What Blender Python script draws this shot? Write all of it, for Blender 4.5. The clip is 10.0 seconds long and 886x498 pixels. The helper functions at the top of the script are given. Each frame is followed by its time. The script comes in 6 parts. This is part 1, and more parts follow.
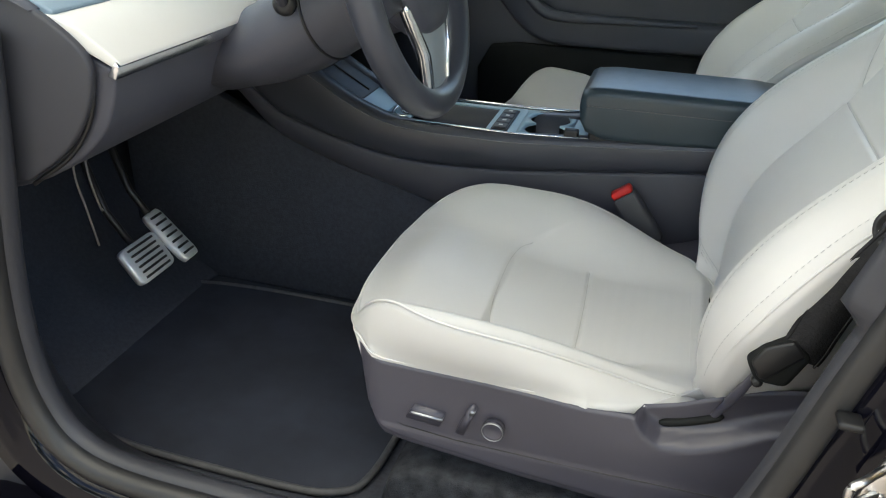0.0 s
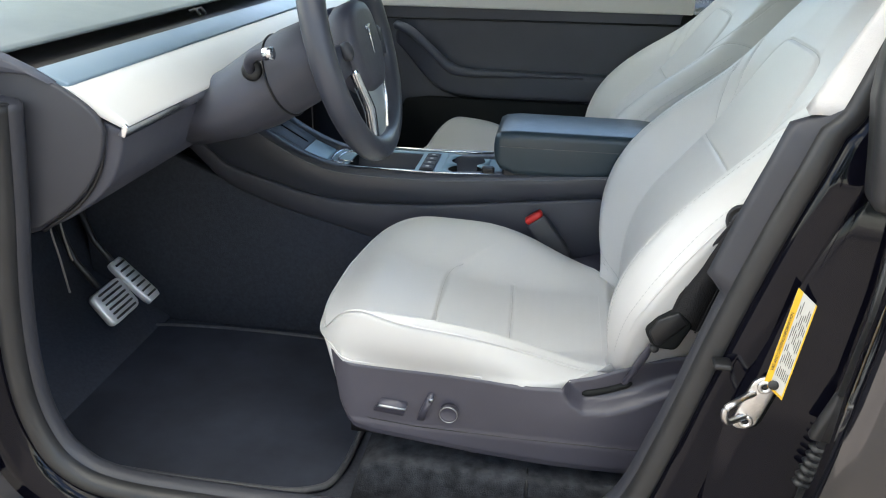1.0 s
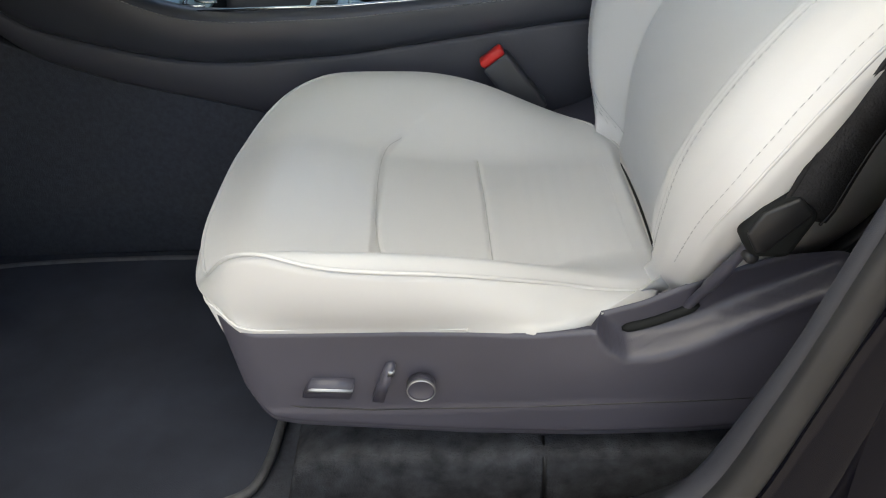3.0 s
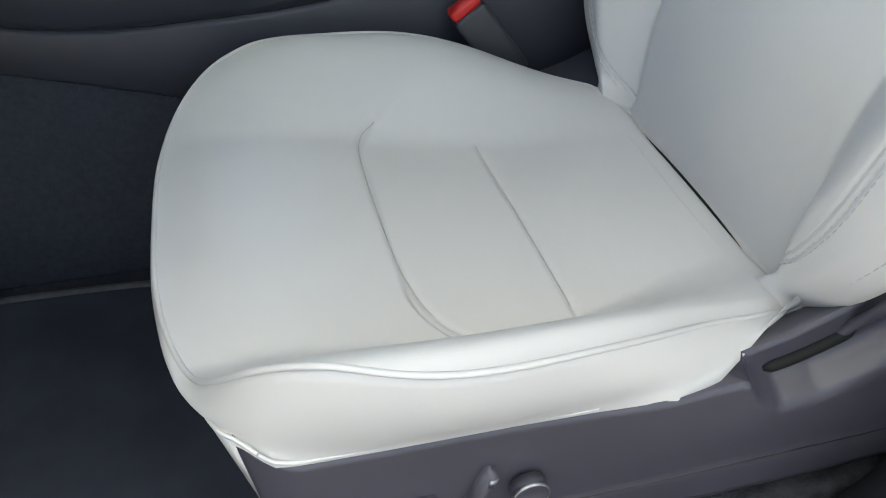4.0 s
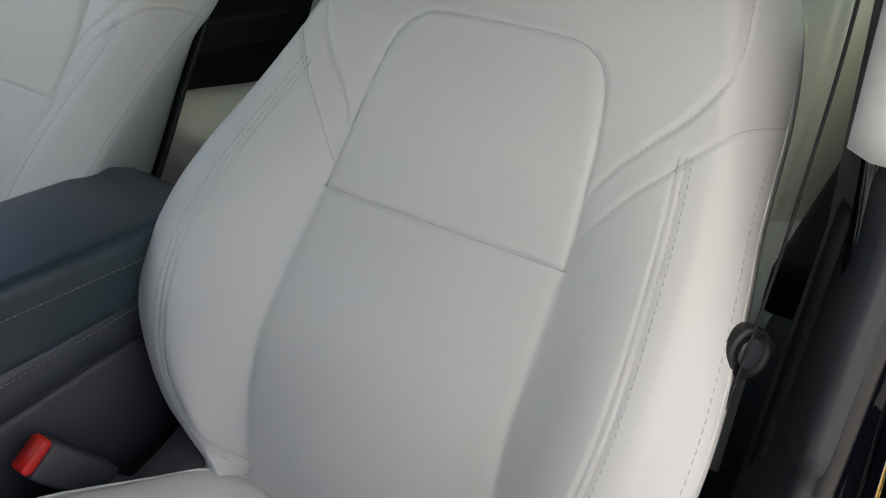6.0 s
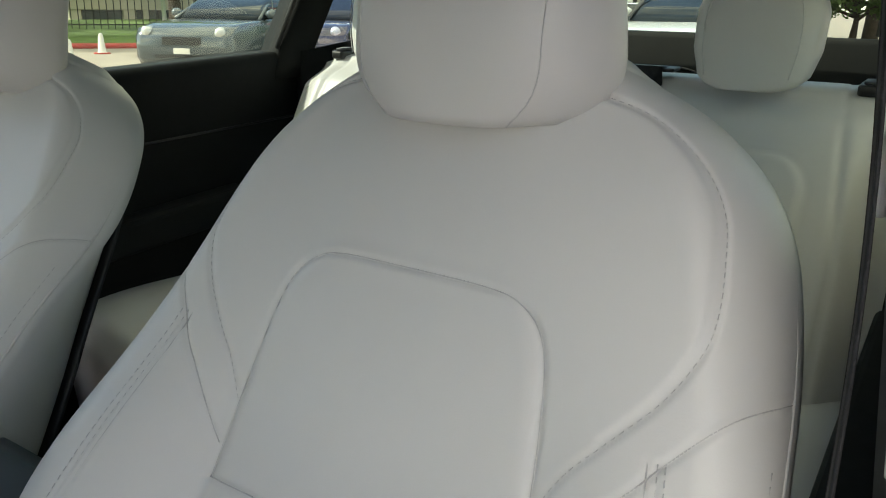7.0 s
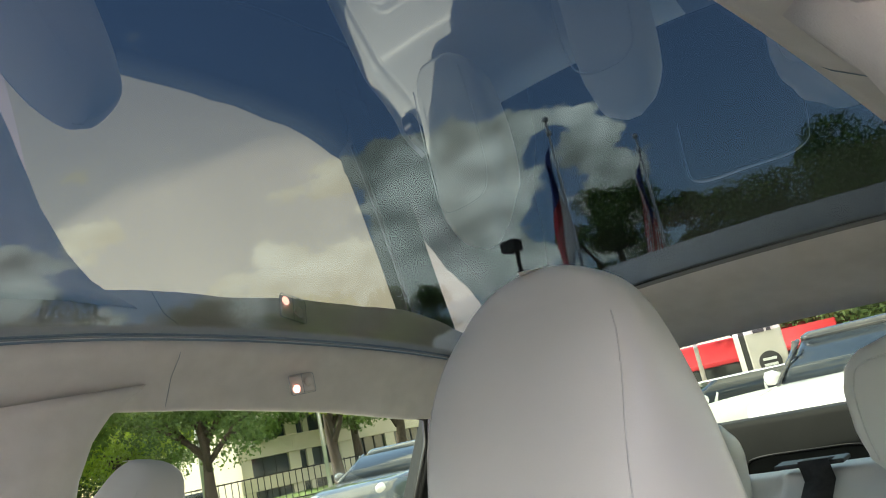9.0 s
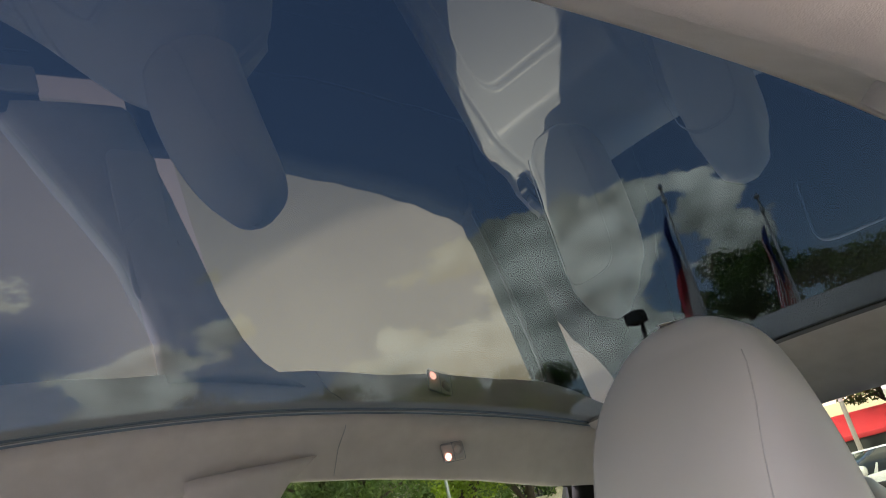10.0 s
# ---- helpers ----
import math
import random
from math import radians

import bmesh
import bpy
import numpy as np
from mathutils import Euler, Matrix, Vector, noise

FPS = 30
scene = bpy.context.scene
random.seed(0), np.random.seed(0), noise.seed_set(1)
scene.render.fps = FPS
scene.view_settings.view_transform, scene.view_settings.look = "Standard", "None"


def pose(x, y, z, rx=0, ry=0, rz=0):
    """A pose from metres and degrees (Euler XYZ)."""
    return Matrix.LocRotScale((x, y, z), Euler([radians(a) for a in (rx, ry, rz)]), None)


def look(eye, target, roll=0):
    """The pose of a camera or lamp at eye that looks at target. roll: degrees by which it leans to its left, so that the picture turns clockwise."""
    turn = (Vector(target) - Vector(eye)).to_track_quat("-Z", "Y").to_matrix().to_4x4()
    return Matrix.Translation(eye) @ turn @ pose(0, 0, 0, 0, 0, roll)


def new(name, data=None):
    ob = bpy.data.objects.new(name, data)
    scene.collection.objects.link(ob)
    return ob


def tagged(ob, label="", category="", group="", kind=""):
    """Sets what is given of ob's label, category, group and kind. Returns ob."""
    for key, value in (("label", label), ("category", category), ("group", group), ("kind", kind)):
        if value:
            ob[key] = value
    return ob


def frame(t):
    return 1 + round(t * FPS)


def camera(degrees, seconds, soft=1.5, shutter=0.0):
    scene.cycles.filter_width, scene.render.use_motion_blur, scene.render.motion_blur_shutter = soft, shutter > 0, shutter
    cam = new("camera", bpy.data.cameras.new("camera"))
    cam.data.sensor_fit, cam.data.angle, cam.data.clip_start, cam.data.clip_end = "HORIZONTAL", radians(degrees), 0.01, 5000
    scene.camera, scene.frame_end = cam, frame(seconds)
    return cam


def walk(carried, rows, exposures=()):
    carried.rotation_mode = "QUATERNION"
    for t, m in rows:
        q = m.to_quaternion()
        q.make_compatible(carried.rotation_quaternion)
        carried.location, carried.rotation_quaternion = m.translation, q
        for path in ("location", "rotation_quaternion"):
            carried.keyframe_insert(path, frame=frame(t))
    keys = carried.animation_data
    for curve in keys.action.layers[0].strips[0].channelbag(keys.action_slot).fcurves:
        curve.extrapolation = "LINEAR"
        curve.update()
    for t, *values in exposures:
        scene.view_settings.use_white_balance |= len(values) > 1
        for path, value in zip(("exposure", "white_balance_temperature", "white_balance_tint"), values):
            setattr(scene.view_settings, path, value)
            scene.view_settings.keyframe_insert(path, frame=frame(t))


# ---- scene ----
cam = camera(58.3, 10.0, soft=1.05)
PATH = [
    (0, (0.456, -1.408, 1.254), (-0.026, 0.306, 0.343), 1.8),
    (0.5, (0.441, -1.55, 1.288), (0.098, 0.235, 0.454), 1.7),
    (1, (0.438, -1.631, 1.299), (0.179, 0.19, 0.513), 1.4),
    (1.5, (0.443, -1.645, 1.293), (0.231, 0.182, 0.509), 1.1),
    (2, (0.439, -1.585, 1.269), (0.249, 0.213, 0.413), 0.2),
    (2.5, (0.409, -1.372, 1.182), (0.258, 0.373, 0.215), -1.3),
    (3, (0.353, -1.19, 1.14), (0.31, 0.461, 0.012), -2.7),
    (3.2, (0.313, -1.122, 1.134), (0.311, 0.481, -0.063), -3.6),
    (4.3, (0.147, -0.883, 1.071), (0.724, 0.538, -0.213), 2.6),
    (4.5, (0.158, -0.858, 1.087), (0.819, 0.506, -0.218), 1.9),
    (5, (0.194, -0.818, 1.141), (1.043, 0.425, -0.176), -0.2),
    (5.5, (0.14, -0.792, 1.228), (1.363, 0.31, 0.093), 2.0),
    (6, (0.13, -0.729, 1.291), (1.622, 0.198, 0.335), 4.2),
    (6.2, (0.168, -0.746, 1.288), (1.689, 0.253, 0.457), 3.8),
    (7.3, (0.406, -0.666, 1.348), (1.986, 0.39, 0.724), -2.0),
    (7.5, (0.439, -0.663, 1.342), (2.025, 0.432, 0.808), -2.6),
    (8, (0.492, -0.656, 1.348), (2.083, 0.528, 1.088), -5.4),
    (8.5, (0.485, -0.674, 1.372), (2.043, 0.578, 1.431), -9.7),
    (9, (0.461, -0.683, 1.382), (1.949, 0.6, 1.751), -14.2),
    (9.5, (0.413, -0.711, 1.365), (1.795, 0.63, 1.903), -15.7),
    (10, (0.348, -0.745, 1.353), (1.626, 0.658, 1.983), -16.2),
]
walk(cam, [(t, look(eye, target, roll)) for t, eye, target, roll in PATH], exposures=[(0.0, 0.88, 6200, 13), (0.5, 0.95, 5900, 16), (1.0, 1.02, 5900, 15), (2.0, 1.08, 5950, 17), (3.2, 0.84, 6250, 16), (4.5, 0.82, 5650, 14), (5.0, 0.70, 5700, 18), (6.0, 0.46, 6250, 20), (7.5, 0.38, 6150, 16), (8.0, 0.60, 5950, 14), (8.5, 0.66, 6250, 19), (9.5, 1.36, 6300, 24), (10.0, 0.52, 6400, 28)])

# ---- world, sun ----
OUT = Matrix.Translation((0, 0, -0.10)) @ Matrix.Rotation(radians(3.2), 4, Vector((-math.sin(radians(5)), math.cos(radians(5)), 0)))

world = bpy.data.worlds.new("sky")
scene.world = world
world.use_nodes = True
wn, wl = world.node_tree.nodes, world.node_tree.links
wn.clear()
w_out = wn.new("ShaderNodeOutputWorld")
w_bg = wn.new("ShaderNodeBackground")
w_sky = wn.new("ShaderNodeTexSky")
w_sky.sky_type = 'NISHITA'
w_sky.sun_disc = False
SUN_EL, SUN_AZ = 38, 125
w_sky.sun_elevation = radians(SUN_EL)
w_sky.sun_rotation = radians(90 - SUN_AZ)
w_sky.dust_density = 0.4
w_sky.air_density = 1.2
w_coord = wn.new("ShaderNodeTexCoord")
w_map = wn.new("ShaderNodeMapping")
w_map.inputs["Scale"].default_value = (1.0, 1.0, 1.7)
w_noise = wn.new("ShaderNodeTexNoise")
w_noise.inputs["Scale"].default_value = 5.5
w_noise.inputs["Detail"].default_value = 12.0
w_noise.inputs["Roughness"].default_value = 0.60
w_ramp = wn.new("ShaderNodeValToRGB")
w_ramp.color_ramp.elements[0].position = 0.600
w_ramp.color_ramp.elements[1].position = 0.624
w_mix = wn.new("ShaderNodeMixRGB")
wl.new(w_coord.outputs["Generated"], w_map.inputs["Vector"])
wl.new(w_map.outputs["Vector"], w_noise.inputs["Vector"])
# extra cloud cover on the unseen driver side, added to light the cabin
w_side = wn.new("ShaderNodeMapRange")
w_side.interpolation_type = 'SMOOTHSTEP'
w_side.inputs["From Min"].default_value, w_side.inputs["From Max"].default_value = 0.05, -0.45
w_side.inputs["To Min"].default_value, w_side.inputs["To Max"].default_value = 0.0, 0.075
w_sum = wn.new("ShaderNodeMath")
wl.new(w_noise.outputs["Fac"], w_sum.inputs[0])
wl.new(w_side.outputs["Result"], w_sum.inputs[1])
# cloud centres; the last one, ahead and unseen, is added to light the seats
for (cx, cy, cz), inner, outer in (((.795, .55, .25), .996, .976), ((.71, .66, .235), .997, .986), ((.38, .89, .235), .9988, .9945), ((.26, .94, .205), .9988, .9945), ((.48, .86, .165), .9988, .9945), ((.60, .78, .13), .998, .990), ((-.93, .05, .36), .93, .72)):
    w_dot = wn.new("ShaderNodeVectorMath")
    w_dot.operation = 'DOT_PRODUCT'
    w_dot.inputs[1].default_value = Vector((cx, cy, cz)).normalized()
    w_near = wn.new("ShaderNodeMapRange")
    w_near.interpolation_type = 'SMOOTHSTEP'
    w_near.inputs["From Min"].default_value, w_near.inputs["From Max"].default_value = outer, inner
    w_near.inputs["To Max"].default_value = .115
    w_add = wn.new("ShaderNodeMath")
    wl.new(w_coord.outputs["Generated"], w_dot.inputs[0])
    wl.new(w_dot.outputs["Value"], w_near.inputs["Value"])
    wl.new(w_sum.outputs[0], w_add.inputs[0])
    wl.new(w_near.outputs["Result"], w_add.inputs[1])
    w_sum = w_add
w_sep = wn.new("ShaderNodeSeparateXYZ")
w_low = wn.new("ShaderNodeMapRange")
w_low.interpolation_type = 'SMOOTHSTEP'
w_low.inputs["From Min"].default_value, w_low.inputs["From Max"].default_value = 0.52, 0.34
w_bank = wn.new("ShaderNodeMath")
w_bank.operation = 'MULTIPLY'
wl.new(w_coord.outputs["Generated"], w_sep.inputs[0])
w_up = wn.new("ShaderNodeMath")
w_up.operation = 'MULTIPLY_ADD'
w_up.inputs[1].default_value = -1.6
wl.new(w_sep.outputs["Y"], w_side.inputs["Value"])
wl.new(w_side.outputs["Result"], w_up.inputs[0])
wl.new(w_sep.outputs["Z"], w_up.inputs[2])
wl.new(w_up.outputs[0], w_low.inputs["Value"])
# broken cloud added overhead, out of view, to brighten upward faces
w_high = wn.new("ShaderNodeMapRange")
w_high.interpolation_type = 'SMOOTHSTEP'
w_high.inputs["From Min"].default_value, w_high.inputs["From Max"].default_value = 0.60, 0.74
wl.new(w_sep.outputs["Z"], w_high.inputs["Value"])
w_lift = wn.new("ShaderNodeMath")
w_lift.operation = 'MULTIPLY_ADD'
w_lift.inputs[1].default_value = 0.125
wl.new(w_high.outputs["Result"], w_lift.inputs[0])
wl.new(w_sum.outputs[0], w_lift.inputs[2])
wl.new(w_lift.outputs[0], w_ramp.inputs["Fac"])
w_where = wn.new("ShaderNodeMath")
w_where.operation = 'MAXIMUM'
wl.new(w_low.outputs["Result"], w_where.inputs[0])
wl.new(w_high.outputs["Result"], w_where.inputs[1])
wl.new(w_ramp.outputs["Color"], w_bank.inputs[0])
wl.new(w_where.outputs[0], w_bank.inputs[1])
wl.new(w_bank.outputs[0], w_mix.inputs[0])
wl.new(w_sky.outputs["Color"], w_mix.inputs[1])
w_puff = wn.new("ShaderNodeTexNoise")
w_puff.inputs["Scale"].default_value = 13.0
w_puff.inputs["Detail"].default_value = 5.0
w_tone = wn.new("ShaderNodeValToRGB")
w_tone.color_ramp.elements[0].position, w_tone.color_ramp.elements[0].color = .36, (4.8, 4.7, 3.6, 1)
w_tone.color_ramp.elements[1].position, w_tone.color_ramp.elements[1].color = .62, (16.0, 15.0, 11.6, 1)
wl.new(w_map.outputs["Vector"], w_puff.inputs["Vector"])
wl.new(w_puff.outputs["Fac"], w_tone.inputs["Fac"])
wl.new(w_tone.outputs["Color"], w_mix.inputs[2])
wl.new(w_mix.outputs["Color"], w_bg.inputs["Color"])
wl.new(w_bg.outputs["Background"], w_out.inputs["Surface"])
w_bg.inputs["Strength"].default_value = 0.24

sun_data = bpy.data.lights.new("sun", 'SUN')
sun_data.energy = 4.5
sun_data.angle = radians(0.53)
sun_data.color = (1.0, 0.95, 0.87)
sun = new("sun", sun_data)
sun_dir = Vector((math.cos(radians(SUN_EL)) * math.cos(radians(SUN_AZ)), math.cos(radians(SUN_EL)) * math.sin(radians(SUN_AZ)), math.sin(radians(SUN_EL))))
sun.matrix_basis = look(sun_dir * 50, (0, 0, 0))

# ---- materials ----
MATS = {}


def material(name, color, rough=0.5, metal=0.0, vary=0.06, vscale=6.0, bump=0.0, bscale=400.0, coat=0.0, spec=0.5, island=False, detail=4.0, stretch=(1, 1, 1)):
    m = bpy.data.materials.new(name)
    m.use_nodes = True
    n, l = m.node_tree.nodes, m.node_tree.links
    p = n["Principled BSDF"]
    co = n.new("ShaderNodeTexCoord")
    mp = n.new("ShaderNodeMapping")
    mp.inputs["Scale"].default_value = stretch
    l.new(co.outputs["Object"], mp.inputs["Vector"])
    nz = n.new("ShaderNodeTexNoise")
    nz.inputs["Scale"].default_value = vscale
    nz.inputs["Detail"].default_value = detail
    l.new(mp.outputs["Vector"], nz.inputs["Vector"])
    ramp = n.new("ShaderNodeMapRange")
    ramp.inputs["From Min"].default_value, ramp.inputs["From Max"].default_value = 0.3, 0.7
    ramp.inputs["To Min"].default_value, ramp.inputs["To Max"].default_value = 1 - vary, 1 + vary
    l.new(nz.outputs["Fac"], ramp.inputs["Value"])
    mul = n.new("ShaderNodeMixRGB")
    mul.blend_type = 'MULTIPLY'
    mul.inputs[0].default_value = 1.0
    mul.inputs[1].default_value = (*color, 1)
    l.new(ramp.outputs["Result"], mul.inputs[2])
    l.new(mul.outputs["Color"], p.inputs["Base Color"])
    p.inputs["Roughness"].default_value = rough
    p.inputs["Metallic"].default_value = metal
    p.inputs["Coat Weight"].default_value = coat
    p.inputs["Specular IOR Level"].default_value = spec
    rr = n.new("ShaderNodeMapRange")
    rr.inputs["To Min"].default_value, rr.inputs["To Max"].default_value = max(0.02, rough - 0.05), min(1, rough + 0.06)
    nr = n.new("ShaderNodeTexNoise")
    nr.inputs["Scale"].default_value = vscale * 7
    l.new(mp.outputs["Vector"], nr.inputs["Vector"])
    l.new(nr.outputs["Fac"], rr.inputs["Value"])
    l.new(rr.outputs["Result"], p.inputs["Roughness"])
    if bump:
        nb = n.new("ShaderNodeTexNoise")
        nb.inputs["Scale"].default_value = bscale
        nb.inputs["Detail"].default_value = 3
        l.new(mp.outputs["Vector"], nb.inputs["Vector"])
        bp = n.new("ShaderNodeBump")
        bp.inputs["Strength"].default_value = bump
        bp.inputs["Distance"].default_value = 0.002
        l.new(nb.outputs["Fac"], bp.inputs["Height"])
        l.new(bp.outputs["Normal"], p.inputs["Normal"])
    MATS[name] = m
    return m


def glass(name, tint, gloss=1.0, base=0.04, power=5.0):
    """Thin tinted pane: see-through, with gloss that rises towards grazing views."""
    m = bpy.data.materials.new(name)
    m.use_nodes = True
    n, l = m.node_tree.nodes, m.node_tree.links
    n.clear()
    o = n.new("ShaderNodeOutputMaterial")
    tr = n.new("ShaderNodeBsdfTransparent")
    tr.inputs["Color"].default_value = (*tint, 1)
    gl = n.new("ShaderNodeBsdfGlossy")
    gl.inputs["Roughness"].default_value = 0.01
    gl.inputs["Color"].default_value = (gloss, gloss, gloss, 1)
    lw = n.new("ShaderNodeLayerWeight")
    pw = n.new("ShaderNodeMath")
    pw.operation = 'POWER'
    pw.inputs[1].default_value = power
    ma = n.new("ShaderNodeMath")
    ma.operation = 'MULTIPLY_ADD'
    ma.inputs[1].default_value, ma.inputs[2].default_value = 1 - base, base
    mx = n.new("ShaderNodeMixShader")
    l.new(lw.outputs["Facing"], pw.inputs[0])
    l.new(pw.outputs[0], ma.inputs[0])
    l.new(ma.outputs[0], mx.inputs[0])
    l.new(tr.outputs[0], mx.inputs[1])
    l.new(gl.outputs[0], mx.inputs[2])
    l.new(mx.outputs[0], o.inputs[0])
    MATS[name] = m
    return m


def emitter(name, color, strength):
    m = bpy.data.materials.new(name)
    m.use_nodes = True
    p = m.node_tree.nodes["Principled BSDF"]
    p.inputs["Base Color"].default_value = (*color, 1)
    p.inputs["Emission Color"].default_value = (*color, 1)
    p.inputs["Emission Strength"].default_value = strength
    return m


WHITE = material("white_vinyl", (0.575, 0.57, 0.56), 0.42, vary=0.025, vscale=5, bump=0.05, bscale=900)
THREAD = material("grey_thread", (0.52, 0.52, 0.52), 0.7, vary=0.1, vscale=60)
FINETHREAD = material("dim_grey_thread", (0.24, 0.24, 0.25), 0.8, vary=0.15, vscale=80)
CREASE = material("grey_crease_thread", (0.46, 0.455, 0.44), 0.8, vary=0.1, vscale=80)
WIRE = material("pale_grey_wire", (0.30, 0.28, 0.25), 0.5)
STITCH = material("fine_grey_stitch", (0.45, 0.45, 0.45), 0.8, vary=0.15, vscale=80)
PIPE = material("white_piping", (0.575, 0.57, 0.56), 0.5, vary=0.03)
DARK = material("dark_soft_plastic", (0.034, 0.035, 0.043), 0.48, vary=0.08, vscale=8, bump=0.10, bscale=1100)
BASEPL = material("grey_seat_plastic", (0.055, 0.053, 0.070), 0.36, vary=0.10, vscale=7, bump=0.06, bscale=900)
DASHPL = material("charcoal_dash_plastic", (0.050, 0.052, 0.068), 0.5, vary=0.08, vscale=7, bump=0.12, bscale=1000)
# dark trim; also the painted shade in the door pocket and seat gap
INKTRIM = material("near_black_trim_and_shade", (0.009, 0.010, 0.010), 0.7, vary=0.15, vscale=8, spec=0.2)
BLACK = material("black_plastic", (0.010, 0.010, 0.011), 0.45, vary=0.1)
GLOSSBLACK = material("black_car_paint", (0.003, 0.003, 0.006), 0.06, vary=0.1, spec=0.22)
APPLIQUE = material("matt_black_applique", (0.020, 0.020, 0.022), 0.45, vary=0.1, vscale=8)
PAINT = material("glossy_outer_paint", (0.004, 0.004, 0.006), 0.05, vary=0.1, spec=0.8, coat=1.0)
RUBBER = material("black_rubber_seal", (0.022, 0.022, 0.023), 0.42, vary=0.12, vscale=20)
CARPET = material("dark_carpet", (0.052, 0.057, 0.072), 0.95, vary=0.12, vscale=140, bump=0.5, bscale=500, spec=0.1)
CARPETG = material("charcoal_carpet_riser", (0.042, 0.044, 0.050), 0.95, vary=0.45, vscale=45, bump=1.0, bscale=420, spec=0.1)
MATM = material("black_floor_mat", (0.034, 0.039, 0.055), 0.75, vary=0.25, vscale=9, bump=0.25, bscale=700, spec=0.3)
MATEDGE = material("floor_mat_edge", (0.075, 0.077, 0.085), 0.6, vary=0.2, vscale=80, bump=0.4, bscale=900)
LEATHER = material("black_leatherette", (0.042, 0.046, 0.060), 0.34, vary=0.08, vscale=9, bump=0.07, bscale=800)
# black leatherette with the sky's blue reflection put into its colour
ARMTOP = material("sky_tinted_leatherette", (0.032, 0.050, 0.062), 0.30, vary=0.06, vscale=9, bump=0.10, bscale=800)
DOORTRIM = material("slate_door_trim", (0.050, 0.055, 0.072), 0.42, vary=0.08, vscale=8, bump=0.10, bscale=900)
# grey panel; the blue it mirrors from the sky is painted in
CONSOLE = material("console_sky_tinted_grey", (0.27, 0.40, 0.48), 0.3, vary=0.04)
CHROME = material("satin_chrome", (0.72, 0.74, 0.76), 0.2, metal=1.0, vary=0.04)
SATIN = material("satin_switch_trim", (0.34, 0.35, 0.37), 0.42, metal=1.0, vary=0.05)
STEEL = material("zinc_steel", (0.66, 0.64, 0.62), 0.3, metal=1.0, vary=0.12, vscale=50, bump=0.2, bscale=300)
PEDAL = material("brushed_pedal_metal", (0.72, 0.73, 0.74), 0.36, metal=0.35, vary=0.06, vscale=30)
LEDGE = material("blue_grey_vent_ledge", (0.19, 0.26, 0.32), 0.35, vary=0.05)
GREYPANEL = material("satin_grey_panel", (0.26, 0.30, 0.32), 0.35, vary=0.04)
TRIMWHITE = material("white_dash_trim", (0.60, 0.59, 0.56), 0.45, vary=0.02)
DASHTOP = material("dash_top_pad", (0.19, 0.215, 0.22), 0.6, vary=0.08, bump=0.12, bscale=800)
HEADLINER = material("grey_headliner_cloth", (0.60, 0.585, 0.575), 0.9, vary=0.05, vscale=25, bump=0.25, bscale=700, spec=0.1)
WEB = material("black_belt_webbing", (0.011, 0.011, 0.013), 0.75, vary=0.4, vscale=120, bump=0.6, bscale=500)
RED = material("red_buckle_button", (0.55, 0.02, 0.015), 0.35, vary=0.05)
GREYBUCKLE = material("dark_grey_buckle", (0.045, 0.047, 0.055), 0.5, vary=0.1)
YELLOW = material("yellow_label", (0.78, 0.45, 0.015), 0.4, vary=0.03)
LABELW = material("white_label", (0.58, 0.56, 0.52), 0.4, vary=0.05)
INK = material("label_ink", (0.03, 0.03, 0.03), 0.6)
ROOFGLASS = glass("dark_roof_glass", (0.031, 0.044, 0.050), 0.95, 0.05, 3.6)
WINGLASS = glass("window_glass", (0.80, 0.86, 0.82), 0.9, 0.04)
REARGLASS = glass("rear_window_glass", (0.79, 0.88, 0.68), 0.9, 0.05)
REARSEAT = WHITE

# ---- builders ----


def part(name, data, mat, parent=None, label="", smooth=True):
    if isinstance(data, bmesh.types.BMesh):
        me = bpy.data.meshes.new(name)
        data.normal_update()
        data.to_mesh(me)
        data.free()
    else:
        verts, faces = data
        me = bpy.data.meshes.new(name)
        me.from_pydata([tuple(map(float, v)) for v in verts], [], [tuple(map(int, f)) for f in faces])
        me.update()
    me.materials.append(mat)
    for f in me.polygons:
        f.use_smooth = smooth
    ob = new(name, me)
    if parent is not None:
        ob.parent = parent
        if parent.type == 'EMPTY':
            ob.matrix_parent_inverse = parent.matrix_basis.inverted()
    if label:
        tagged(ob, label)
    return ob


def thing(name, loc, label, category, group="", kind=""):
    e = new(name)
    e.empty_display_size = 0.05
    e.matrix_basis = Matrix.Translation(loc)
    return tagged(e, label, category, group, kind)


def edged(ob, width=0.004, segments=2, angle=35):
    b = ob.modifiers.new("bevel", 'BEVEL')
    b.width, b.segments, b.limit_method, b.angle_limit = width, segments, 'ANGLE', radians(angle)
    b.harden_normals = False
    return ob


def loft(rings, closed=True, caps=True):
    """Faces between equal rings of points."""
    n = len(rings[0])
    verts = [p for r in rings for p in r]
    faces = []
    m = n if closed else n - 1
    for i in range(len(rings) - 1):
        for j in range(m):
            a, b = i * n + j, i * n + (j + 1) % n
            faces.append((a, b, b + n, a + n))
    if caps and closed:
        faces.append(tuple(reversed(range(n))))
        faces.append(tuple(range((len(rings) - 1) * n, len(rings) * n)))
    return verts, faces


def fixed(data):
    """A bmesh of the data with its normals turned outwards."""
    bm = bmesh.new()
    vs = [bm.verts.new(tuple(map(float, v))) for v in data[0]]
    for f in data[1]:
        try:
            bm.faces.new([vs[i] for i in f])
        except ValueError:
            pass
    bmesh.ops.recalc_face_normals(bm, faces=bm.faces)
    return bm


